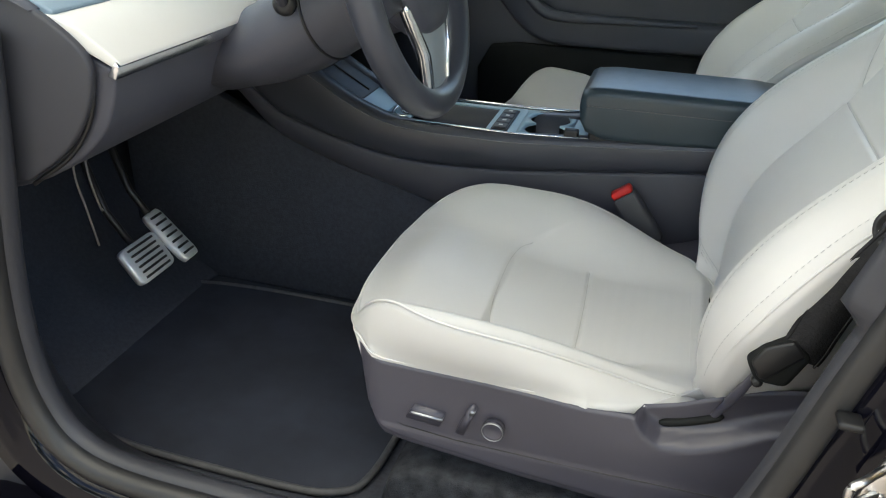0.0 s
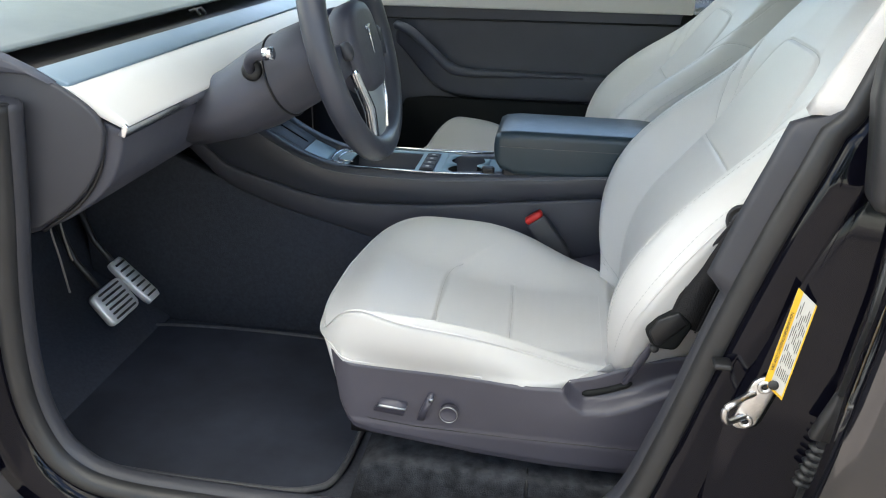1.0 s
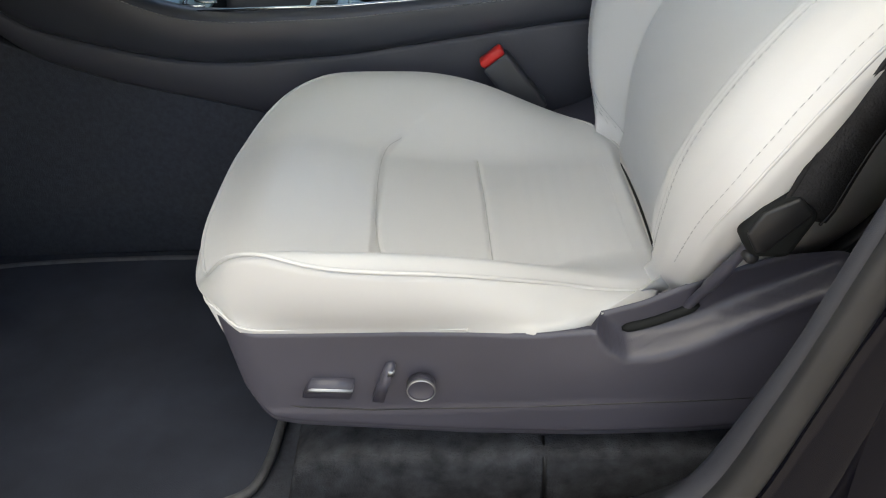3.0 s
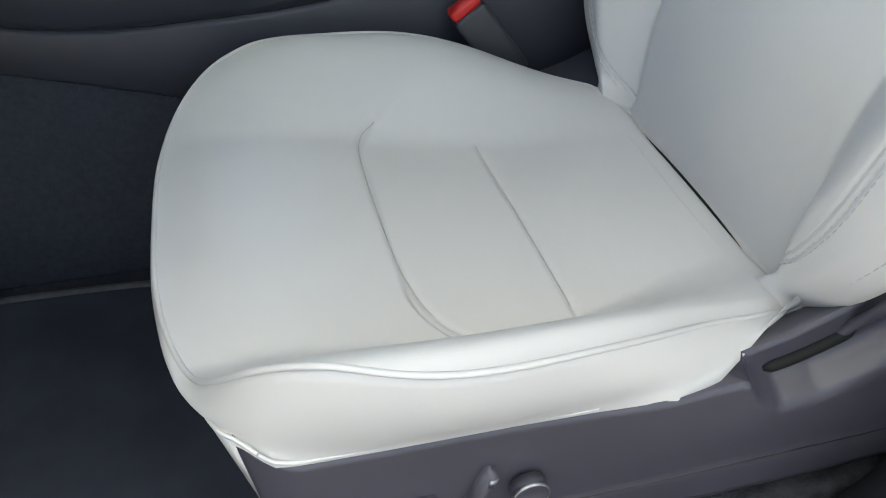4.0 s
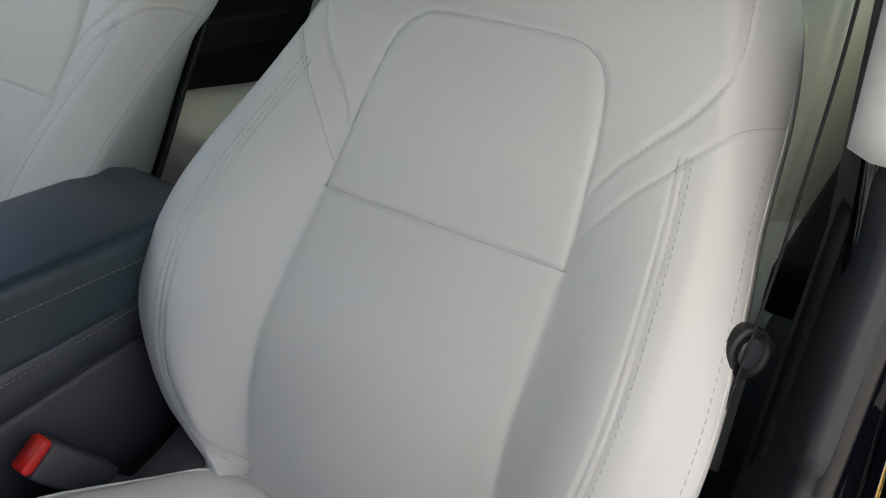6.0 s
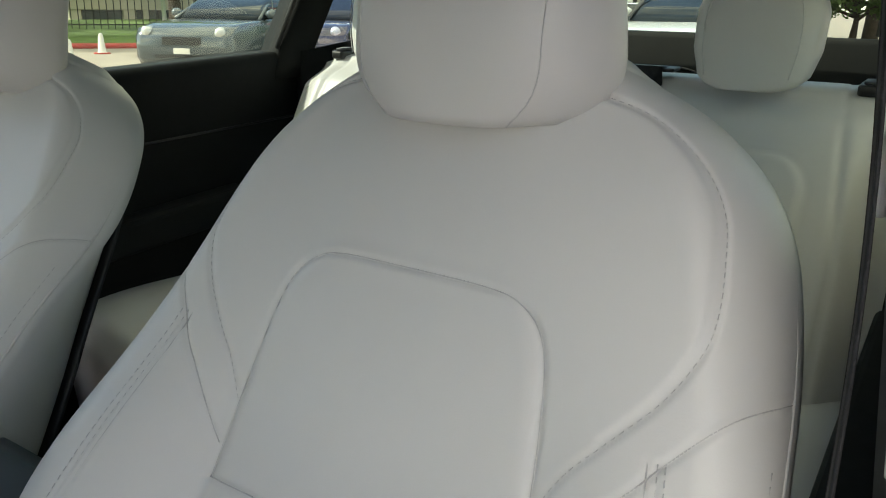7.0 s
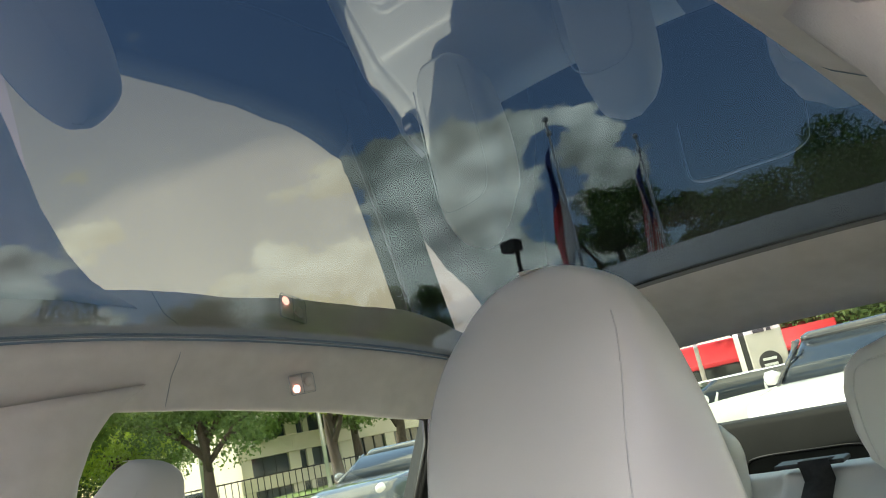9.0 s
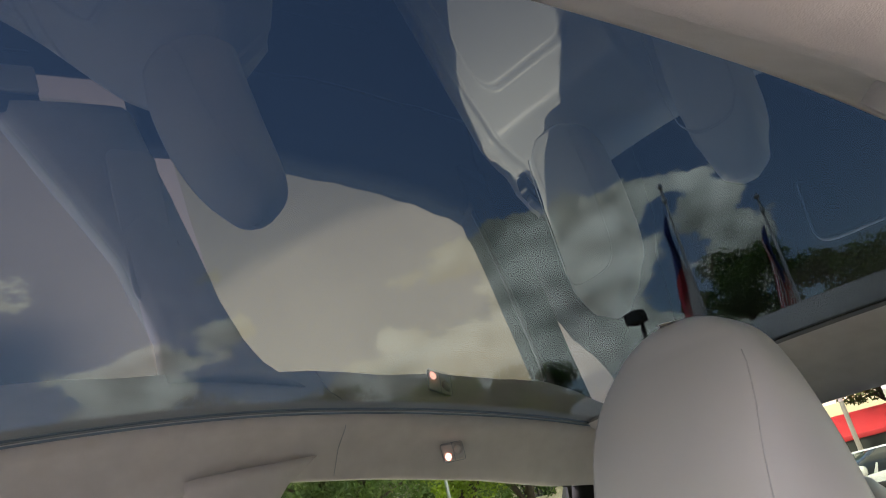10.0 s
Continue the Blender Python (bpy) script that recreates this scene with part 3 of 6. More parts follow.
def car_seat(C, out, dx, label, recline=0.0):
    """A front seat about y = C; out: the side of its door; dx: how far it stands back."""
    ob = thing("front_seat", (.30 + dx, C, .40), label, "car seat", "front seats")
    sh = np.array((dx, C, 0))

    def put(name, data, mat, parent=ob, lab="", flip=False):
        v, f = data
        if recline and (parent is not ob and parent.name.startswith(("back", "head")) or name in ("backrest", "headrest", "back_shell")):
            c, t = math.cos(radians(recline)), math.sin(radians(recline))
            v = [(.55 + (p[0] - .55) * c + (p[2] - .66) * t, p[1], .66 - (p[0] - .55) * t + (p[2] - .66) * c) for p in v]
        elif recline:
            v = [(p[0], p[1], p[2] - .022) for p in v]
        v = [np.array(p) + sh for p in v]
        if out > 0:
            v = [(p[0], 2 * C - p[1], p[2]) for p in v]
        return part(name, fixed((v, f)), mat, parent, lab)
    data, ring, low = seat_cushion()
    cushion = put("cushion", data, WHITE, lab="white vinyl seat cushion with stitched insert")
    for ln in CUSH_LINES:
        put("seam", tube([(p[1], p[0], top_of(p[1], p[0]) + .0012 - .004 * float(step(.125, .165, abs(p[0])))) for p in dense(ln)], .0005, 5), CREASE, cushion)
    put("piping", tube([p - (0, 0, .0004) for p in ring], .0022, 8, True), PIPE, cushion)
    put("lower_piping", tube([p + (0, -.0006, .005) for p in low if p[1] < -.20 and p[0] < .36], .0014, 6), PIPE, cushion)
    # shade of the crevice before the backrest, put in as a near-black rod
    put("gap_shade", tube([(.569 - .010 * (y / .16) ** 2, y, .636) for y in np.linspace(-.165, .16, 16)], [.0012] + [.0026] * 14 + [.0012], 6), INKTRIM, cushion)
    back = put("backrest", seat_back(), WHITE, lab="white vinyl backrest with side bolsters")
    head = put("headrest", headrest(), WHITE, lab="white vinyl headrest with side seams")
    for s in (-1, 1):
        line = [head_point(q, s) for q in np.linspace(.0, .58, 40)]
        put("seam", tube([(a, b, c) for a, b, c in line], .0005, 5), THREAD, head)
    for sgn, ln in zip((1, -1), both(WING)):
        put("wing_stitching", stitches(ln, lambda a, b: back_place(a, b, .0002), .0042, .0030, .00045), STITCH, back, "fine grey stitch line")
        put("wing_stitching", stitches([(p[0] - sgn * .0052, p[1]) for p in ln], lambda a, b: back_place(a, b, -.0016), .0034, .0038, .0004), STITCH, back)
        put("wing_seam", tube([back_place(p[0] - sgn * .0115, p[1], -.0018) for p in dense(ln)], .0006, 5), STITCH, back)
    for ln in both(STRAP_HI):
        put("strap_stitching", stitches(ln, lambda a, b: back_place(a, b, -.0021), .0036, .0030, .00035), STITCH, back)
    for ln in both(STRAP_LO) + both(INS_TOP) + [BACK_SEAM]:
        put("seam", tube([back_place(p[0], p[1], -.0024) for p in dense(ln)], .0005, 5), STITCH, back)
    for sg in (-1, 1):
        bead = [back_place(sg * float(back_half(s)) * .990, s, -.0012) for s in np.linspace(.06, .60, 60)]
        put("edge_piping", tube(bead, [.0016 * min(1, (k + .3) / 10, (59.3 - k) / 14) for k in range(60)], 7), PIPE, back)
        put("edge_stitching", stitches([(sg * float(back_half(s)) * .968, s) for s in np.linspace(.05, .46, 50)], lambda a, b: back_place(a, b, .0002), .0042, .0034, .0004), STITCH, back)
    # plastic shields on both flanks
    for side in (-1, 1):
        shield = put("side_shield", shield_skin(side), BASEPL, lab="dark grey plastic seat side panel")
        if side == -1:
            yk = side * .2590
            put("height_switch", blocky(prism([(.195, .5925), (.2415, .588), (.2475, .6085), (.2065, .6115)], "y", yk - .010, yk + .010)), BASEPL, shield)
            put("switch_cap", blocky(prism([(.200, .6005), (.2445, .5975), (.2465, .6020), (.2050, .6055)], "y", yk - .0116, yk + .004)), SATIN, shield)
            put("recline_switch", blocky(prism([(.2625, .5850), (.2740, .5835), (.2885, .6285), (.2795, .6290)], "y", yk - .011, yk + .011)), BASEPL, shield)
            put("switch_cap", blocky(prism([(.2790, .6180), (.2855, .6175), (.2885, .6260), (.2805, .6265)], "y", yk - .0120, yk + .004)), SATIN, shield)
            put("lumbar_knob", disc_tube((.3115, yk - .004, .6025), (0, side, 0), [(0, .0136), (.009, .0136), (.011, .0124), (.0095, .0105), (.0090, 0.001)], 32), BASEPL, shield)
            put("knob_ring", disc_tube((.3115, yk - .004, .6025), (0, side, 0), [(.006, .0129), (.0095, .0142), (.0114, .0140), (.0120, .0133), (.0114, .0126), (.006, .0129)], 32, False), SATIN, shield)
            slot = [(.507, -.2312, .6365), (.530, -.2312, .6425), (.552, -.2312, .6510), (.578, -.2312, .6630)]
            put("belt_slot", tube(smooth_line(slot, 5), [.0022, .0046] + [.0052] * 12 + [.0045, .0015], 10), INKTRIM, shield)
            put("panel_crease", tube([(.145, -.2560, .583), (.19, -.2600, .572), (.26, -.2606, .566), (.42, -.2606, .564), (.60, -.2606, .566), (.69, -.2580, .568)], .0009, 6), BLACK, shield)
    put("seat_frame", (lambda b: ([tuple(v.co) for v in b.verts], [[v.index for v in f.verts] for f in b.faces]))(indexed(box(.14, .66, -.20, .20, .50, .59))), BLACK)
    shell = []
    for s in np.linspace(.02, .68, 30):
        w = float(back_half(s)) * .76
        row = []
        for k in range(24):
            a = -1 + 2 * k / 23
            d = -.118 - .03 * math.cos(a * 1.5)
            row.append((.55 + UX * s - UZ * d, a * w, .66 + UZ * s + UX * d))
        shell.append(row)
    v, f = loft(shell, False, False)
    bs = put("back_shell", (v, f), BLACK)
    so = bs.modifiers.new("thick", 'SOLIDIFY')
    so.thickness = .006
    return ob


def indexed(bm):
    bm.verts.index_update()
    bm.faces.index_update()
    return bm


def blocky(bm):
    """Bevelled points and faces of a small prism."""
    bmesh.ops.bevel(bm, geom=bm.edges[:], offset=.0012, segments=2, affect='EDGES')
    indexed(bm)
    return [tuple(v.co) for v in bm.verts], [[v.index for v in f.verts] for f in bm.faces]


driver_seat = car_seat(-.368, -1, 0.0, "white vinyl power driver seat with grey plastic side panel")
passenger_seat = car_seat(.368, 1, -.034, "white vinyl front passenger seat beside the console", 6.4)

# ---- driver's belt and buckle ----


def buckle(y, s, label):
    ob = thing("seat_belt_buckle", (.44, y, .60), label, "seat belt buckle", "belt buckles")
    ax = np.array((-.6, 0, .8))
    ax /= np.linalg.norm(ax)
    o = np.array((.458, y, .661))
    side = np.array((0.0, 1, 0))
    fr = np.cross(ax, side)

    def blk(h0, h1, wx, wy, r):
        rings = []
        for h, k in ((h0, .92), (h0 + .004, 1), (h1 - .004, 1), (h1, .9)):
            rings.append([o + ax * h + fr * px * k + side * py * k for px, py in rounded(0, 0, wx, wy, r, 4)])
        return fixed(loft(rings))
    body = part("buckle_body", blk(-.02, .080, .021, .013, .006), GREYBUCKLE, ob)
    part("release_button", blk(.080, .092, .019, .010, .004), RED, ob, "red release button")
    part("stalk", fixed(tube([o + ax * -.10, o + ax * -.02], .012, 8)), BLACK, ob)
    return ob


buckle(-.112, 1, "dark grey belt buckle with red button beside driver seat")

belt = thing("seat_belt", (.70, -.66, .70), "black driver seat belt hanging beside the seat", "seat belt")
web = smooth_line([(.88, -.625, 1.42), (.815, -.652, 1.20), (.737, -.662, 1.04), (.699, -.664, .970), (.663, -.664, .906), (.647, -.662, .875), (.637, -.660, .842), (.630, -.657, .811), (.625, -.652, .791)], 8)
part("webbing", fixed(ribbon(web, (.86, .10, -.5), .046, .0016)), WEB, belt, "black woven belt webbing")
for e in (-.021, .021):
    part("webbing_edge", fixed(tube([p + np.array((.86, .1, -.5)) * e for p in web[:-1]], .0014, 5)), WEB, belt)
stop_ax = np.array((-.55, -.80, .22))
stop = part("latch_stop", fixed(disc_tube((.679, -.660, .950), stop_ax, [(-.013, .014), (-.012, .0205), (.009, .0215), (.0125, .0195), (.0125, .0165), (.0105, .0150), (.0105, .001)], 28)), BLACK, belt, "round black belt tongue holder")
part("stop_button", fixed(disc_tube((.679, -.660, .950), stop_ax, [(.0105, .0125), (.0122, .0120), (.0128, .008), (.0128, .001)], 24)), DARK, stop)
part("stop_knob", fixed(disc_tube((.697, -.672, .944), (.8, -.5, .3), [(0, .006), (.008, .0065), (.011, .004), (.011, .0005)], 14)), BLACK, stop)
part("tongue", fixed(ribbon([(.664, -.658, .930), (.657, -.657, .912), (.650, -.656, .894)], (.3, .9, -.2), .012, .0026)), STEEL, belt, "steel latch tongue")
anchor = edged(part("anchor_cover", prism([(.577, .782), (.590, .808), (.616, .823), (.640, .796), (.622, .755), (.590, .757)], "y", -.660, -.634), INKTRIM, belt, "black plastic belt anchor cover"), .008, 3)
edged(part("anchor_lid", prism([(.582, .783), (.592, .803), (.618, .816), (.632, .800), (.610, .776), (.600, .764), (.592, .764)], "y", -.6625, -.656), BLACK, anchor), .003, 2)
part("anchor_bolt", fixed(disc_tube((.594, -.644, .752), (0, -1, .2), [(-.008, .006), (.008, .006), (.010, .004), (.010, .001)], 14)), BLACK, belt)
part("anchor_strap", fixed(tube(smooth_line([(.596, -.645, .764), (.591, -.637, .748), (.581, -.622, .712), (.572, -.604, .676), (.562, -.594, .648)], 5), [.0050] * 8 + [.0062] * 5 + [.0045] * 8, 10)), BASEPL, belt, "grey sleeved belt cable")

# ---- floor, sills, console ----
floor = part("floor", box(-.95, 2.3, -.66, .66, .34, .385), CARPET, None, smooth=False)
tagged(floor, "black carpeted car floor", "floor", kind="structure")
riser = edged(part("floor_riser", prism([(.145, .385), (.165, .470), (.20, .487), (.95, .487), (.95, .385)], "y", -.625, -.02), CARPETG, None), .012, 3)
tagged(riser, "charcoal carpeted step below the driver seat", "floor", kind="structure")
riser2 = edged(part("floor_riser", prism([(.145, .385), (.165, .470), (.20, .487), (.95, .487), (.95, .385)], "y", .02, .625), CARPETG, None), .012, 3)
tagged(riser2, "charcoal carpeted step below the passenger seat", "floor", kind="structure")
seamr = part("carpet_seam", fixed(tube([(.435, -.627, .39), (.435, -.627, .48), (.435, -.60, .489)], .0025, 6)), BLACK, riser)

fire = edged(part("firewall_carpet", prism([(-.95, .385), (-.60, .385), (-.42, .385), (-.62, .50), (-.78, .80), (-.95, .80)], "y", -.66, .66), CARPET, None), .03, 4)
tagged(fire, "black carpeted front footwell wall", "wall", kind="structure")

mat_thing = thing("floor_mat", (-.15, -.34, .385), "black floor mat with a stitched raised edge in driver footwell", "floor mat")
outline = smooth_line([(-.50, -.45), (-.44, -.54), (-.36, -.588), (-.25, -.607), (0, -.612), (.08, -.598), (.11, -.56), (.12, -.45), (.12, -.20), (.08, -.12), (-.20, -.10), (-.45, -.12), (-.50, -.20), (-.50, -.45)], 8)[:-1]
rings = []
for k, (sc, z) in enumerate(((1, .387), (1, .394), (.985, .396), (.96, .3945), (.5, .3945), (.05, .3945))):
    rings.append([(-.2 + (p[0] + .2) * sc, -.36 + (p[1] + .36) * sc, z) for p in outline])
part("mat_body", fixed(loft(rings)), MATM, mat_thing)
part("mat_binding", fixed(tube([(p[0], p[1], .394) for p in outline], .006, 8, True)), MATEDGE, mat_thing, "dark grey bound mat edge")

# driver-side opening: one long moulding that climbs at both ends
def opening():
    pts = [(-.245, 1.06), (-.262, .93), (-.285, .78), (-.292, .66), (-.280, .575), (-.245, .515), (-.17, .487), (0, .480), (.20, .480), (.38, .487), (.50, .505), (.56, .56), (.60, .68), (.645, .85), (.69, 1.00), (.74, 1.14), (.79, 1.27), (.86, 1.42)]
    return smooth_line([(p[0], p[1]) for p in pts], 14)


def opening_trim(name, prof, mat, label, kind="structure"):
    """A moulding swept round the door opening; prof holds (outwards from the opening, y)."""
    line = [np.array(p) for p in opening()]
    rings = []
    for i, p in enumerate(line):
        d = line[min(i + 1, len(line) - 1)] - line[max(i - 1, 0)]
        d /= np.linalg.norm(d)
        nrm = np.array((d[1], -d[0]))  # away from the opening
        lean = .05 * max(0, (p[1] - 1.05)) / .37 if i > 95 else 0
        k = 1 - .45 * float(step(.55, .75, p[1])) if i > 95 else 1
        up = .014 * float(step(1.094, 1.106, p[1])) if i > 95 else 0
        fwd = .026 * float(step(.885, .905, p[1]) - step(1.094, 1.106, p[1])) if i > 95 and name == "sill_trim" else 0
        rings.append([(p[0] + nrm[0] * (a + up * max(0, 1 - max(a, 0) / .075) - fwd * max(0, 1 - max(a, 0) / .05)), -.745 + (yy + .745) * k + lean, p[1] + nrm[1] * a) for a, yy in prof])
    ob = part(name, fixed(loft(rings)), mat)
    return tagged(ob, label, "trim", kind=kind)


opening_trim("sill_trim", [(-.008, -.722), (-.004, -.712), (.012, -.700), (.035, -.682), (.060, -.655), (.085, -.632), (.12, -.632), (.12, -.73), (.03, -.745), (.0, -.738)], DARK, "dark grey door sill and pillar trim")
opening_trim("door_seal", [(.002, -.728), (-.002, -.744), (.006, -.757), (.020, -.760), (.030, -.750), (.028, -.735), (.014, -.724)], RUBBER, "black rubber door seal round the opening")
opening_trim("body_flange", [(.022, -.752), (.040, -.764), (.060, -.770), (.085, -.776), (.085, -.73), (.03, -.73)], GLOSSBLACK, "glossy black painted door frame")

# pillar between the doors, outer face
bp = thing("door_pillar", (.76, -.74, .40), "glossy black body pillar with door striker and label", "pillar", kind="structure")
outer = []
for z in np.linspace(.40, 1.46, 40):
    xf = interp(z, [.40, .55, .75, .92, 1.10, 1.28, 1.46], [.60, .635, .665, .705, .757, .815, .89])
    xr = xf + interp(z, [.4, .8, 1.46], [.30, .22, .17])
    yo = interp(z, [.40, .60, .80, 1.0, 1.2, 1.46], [-.80, -.790, -.780, -.768, -.735, -.665])
    outer.append([(xf - .005, yo + .055, z), (xf + .015, yo + .022, z), (xf + .03, yo + .010, z), (xf + .045, yo + .003, z), (xf + .10, yo - .002, z), (xf + .118, yo - .012, z), (xf + .135, yo - .030, z), (xr, yo - .034, z), (xr, yo + .06, z), (xf, yo + .06, z)])
part("pillar_body", fixed(loft(outer)), GLOSSBLACK, bp)

striker = thing("door_striker", (.69, -.785, .765), "zinc steel door striker bolted to the black pillar", "door striker")
SX, SZ = .697, .766
pl = rounded(SX, SZ, .0150, .037, .013, 6)
plate = part("plate", prism([(p[0] + (p[1] - SZ) * .28, p[1]) for p in pl], "y", -.786, -.779), STEEL, striker)
edged(plate, .002, 2)
part("gasket", prism([(p[0] + .005 + (p[1] - SZ) * .28, p[1] - .002) for p in pl], "y", -.7805, -.776), BLACK, striker)
part("loop", fixed(tube(smooth_line([(SX - .003, -.785, SZ + .014), (SX - .016, -.798, SZ + .016), (SX - .032, -.818, SZ + .019), (SX - .041, -.823, SZ + .014), (SX - .042, -.823, SZ + .003), (SX - .036, -.818, SZ - .007), (SX - .022, -.800, SZ - .015), (SX - .008, -.785, SZ - .019)], 5), .0040, 10)), STEEL, striker)
for dz in (.025, -.025):
    bolt = part("bolt", fixed(disc_tube((SX + dz * .28, -.785, SZ + dz), (0, -1, 0), [(0, .0088), (.003, .0088), (.0042, .0072), (.0042, .0044), (.002, .0040), (.002, .0005)], 20)), STEEL, striker)
    part("bolt_socket", fixed(disc_tube((SX + dz * .28, -.7868, SZ + dz), (0, -1, 0), [(0, .0040), (.0006, .0038), (.0006, .0004)], 6)), BLACK, bolt)
clip = edged(part("wire_clip", box(.646, .668, -.775, -.752, .800, .808), BLACK), .003, 2)
tagged(clip, "small black plastic clip on the door pillar", "clip")

LABEL_O, LABEL_U, LABEL_V = (.702, -.7855, .797), (.0225, -.004, -.019), (.0185, .010, .121)
lab = thing("tyre_label", (.725, -.79, .85), "yellow and white tyre pressure label on the pillar", "label")


def label_quad(u0, u1, v0, v1, lift):
    """A rectangle on the label's plane: u across (0..1), v from its foot up (0..1)."""
    o, ux, vy = np.array(LABEL_O), np.array(LABEL_U), np.array(LABEL_V)
    nrm = np.cross(ux, vy)
    nrm /= np.linalg.norm(nrm)
    if nrm[1] > 0:
        nrm = -nrm
    c = [o + ux * u + vy * v + nrm * lift for u, v in ((u0, v0), (u1, v0), (u1, v1), (u0, v1))]
    return fixed(loft([[q - nrm * .0006 for q in c], c]))


part("label_white", label_quad(0, 1, 0, 1, .0010), LABELW, lab, smooth=False)
part("label_yellow_band", label_quad(.0, .27, 0, 1, .0016), YELLOW, lab, "yellow title band", smooth=False)
part("label_yellow_edge", label_quad(.94, 1, 0, 1, .0016), YELLOW, lab, smooth=False)
part("label_yellow_edge", label_quad(.27, .94, 0, .025, .0016), YELLOW, lab, smooth=False)
rnd = random.Random(4)
for r in range(7):
    u = .35 + r * .085
    v = .16
    for k in range(5):
        ln = .06 + rnd.random() * .09
        if v + ln < .97:
            part("print_line", label_quad(u, u + .022, v, v + ln, .0016), INK, lab, smooth=False)
        v += ln + .03 + rnd.random() * .06
part("round_mark", fixed(disc_tube((.712, -.7895, .797), (-.19, -.98, .08), [(0, .006), (.0012, .006), (.0012, .0005)], 20)), INK, lab)


def lettering(text, size, m, mat, parent, name="lettering"):
    cu = bpy.data.curves.new(name, 'FONT')
    cu.body, cu.size, cu.extrude = text, size, .0002
    tmp = new(name, cu)
    dg = bpy.context.evaluated_depsgraph_get()
    me = bpy.data.meshes.new_from_object(tmp.evaluated_get(dg))
    bpy.data.objects.remove(tmp)
    me.transform(m)
    me.materials.clear()
    me.materials.append(mat)
    ob = new(name, me)
    ob.parent = parent
    if parent.type == 'EMPTY':
        ob.matrix_parent_inverse = parent.matrix_basis.inverted()
    return ob


_u, _v = Vector(LABEL_U).normalized(), Vector(LABEL_V).normalized()
_w = _u.cross(_v).normalized()
_u = _v.cross(_w)
_o = Vector(LABEL_O) + Vector(LABEL_U) * .19 + Vector(LABEL_V) * .17 + (_w if _w.y < 0 else -_w) * .0020
_rot = Matrix(((_v.x, -_u.x, _w.x), (_v.y, -_u.y, _w.y), (_v.z, -_u.z, _w.z))).to_4x4()
lettering("TIRE AND LOADING INFORMATION", .0046, Matrix.Translation(_o) @ _rot, INK, lab)

# console
con = thing("centre_console", (.2, 0, .385), "dark leatherette centre console with cup holders and armrest", "console")
TOP_X, TOP_Z = [-.62, -.42, -.33, -.25, -.196, -.10, -.03, .05, .20, .40, .60, .95], [.95, .95, .945, .915, .885, .828, .802, .796, .796, .811, .829, .84]
CREASE_X, CREASE_Z = [-.62, -.34, -.30, -.262, -.19, -.118, -.043, .035, .194, .505, .95], [.92, .86, .825, .787, .765, .745, .728, .722, .728, .765, .80]
LOW_X, LOW_Z = [-.62, -.36, -.32, -.278, -.213, -.139, -.061, .033, .2, .6, .95], [.90, .84, .796, .743, .719, .691, .672, .646, .60, .56, .54]
WALL_Y = .087


def console_wall(sgn):
    rings = []
    for x in np.linspace(-.62, .95, 110):
        zt = float(soft(x, TOP_X, TOP_Z, .03))
        zc = float(soft(x, CREASE_X, CREASE_Z, .03))
        y0 = WALL_Y
        rings.append([(x, sgn * (y0 - y), z) for y, z in ((.034, zt - .003), (.016, zt - .0005), (.007, zt - .003), (.002, zt - .009), (.0, zt - .017), (.0, (zt + zc) / 2), (.002, zc + .010), (.008, zc + .001), (.014, zc - .003), (.06, zc - .003), (.06, zt - .03))])
    return fixed(loft(rings))


def console_lower(sgn):
    rings = []
    for x in np.linspace(-.62, .95, 90):
        zc = float(soft(x, CREASE_X, CREASE_Z, .03)) - .002
        zl = float(soft(x, LOW_X, LOW_Z, .04))
        rings.append([(x, sgn * (WALL_Y - y), z) for y, z in ((.03, zc), (.008, zc), (.006, zc - .006), (.008, (zc + zl) / 2), (.012, zl + .006), (.018, zl), (.05, zl))])
    return fixed(loft(rings))


for sgn in (-1, 1):
    w = part("side_wall", console_wall(sgn), LEATHER, con)
    part("lower_panel", console_lower(sgn), DASHPL, con, "dark grey lower console panel")
    edged(part("carpet_side", prism([(-.62, .385), (.95, .385), (.95, .56), (.2, .61), (-.06, .68), (-.28, .75), (-.62, .90)], "y", sgn * (WALL_Y - .05), sgn * (WALL_Y - .02)), CARPET, con), .004, 2)
    st = []
    for x in np.arange(-.36, .9, .0062):
        za, zb = (float(soft(q, TOP_X, TOP_Z, .03)) - .0125 for q in (x, x + .0042))
        st.append(tube([(x, sgn * (WALL_Y + .0002), za), (x + .0042, sgn * (WALL_Y + .0002), zb)], .0006, 4))
    part("stitching", fixed(merged(*st)), FINETHREAD, w, "pale grey stitch line")

top = thing("console_top_panel", (.15, 0, .79), "grey metallic console panel with open bin and cup holders", "console panel")
# a plate with openings: strips round the bin and the cup holders
zt = .797
ph = .006
for name, a in (("front_plate", (-.045, .005, -.072, .078)), ("rear_plate", (.302, .42, -.072, .078)), ("bin_side", (.005, .150, -.072, -.062)), ("bin_side", (.005, .150, .062, .078)), ("mid_plate", (.150, .205, -.072, .078)), ("cup_side", (.205, .302, -.072, -.0685)), ("cup_side", (.205, .302, .0685, .078))):
    edged(part(name, box(a[0], a[1], a[2], a[3], zt - ph, zt), CONSOLE, top, smooth=False), .0012, 2)
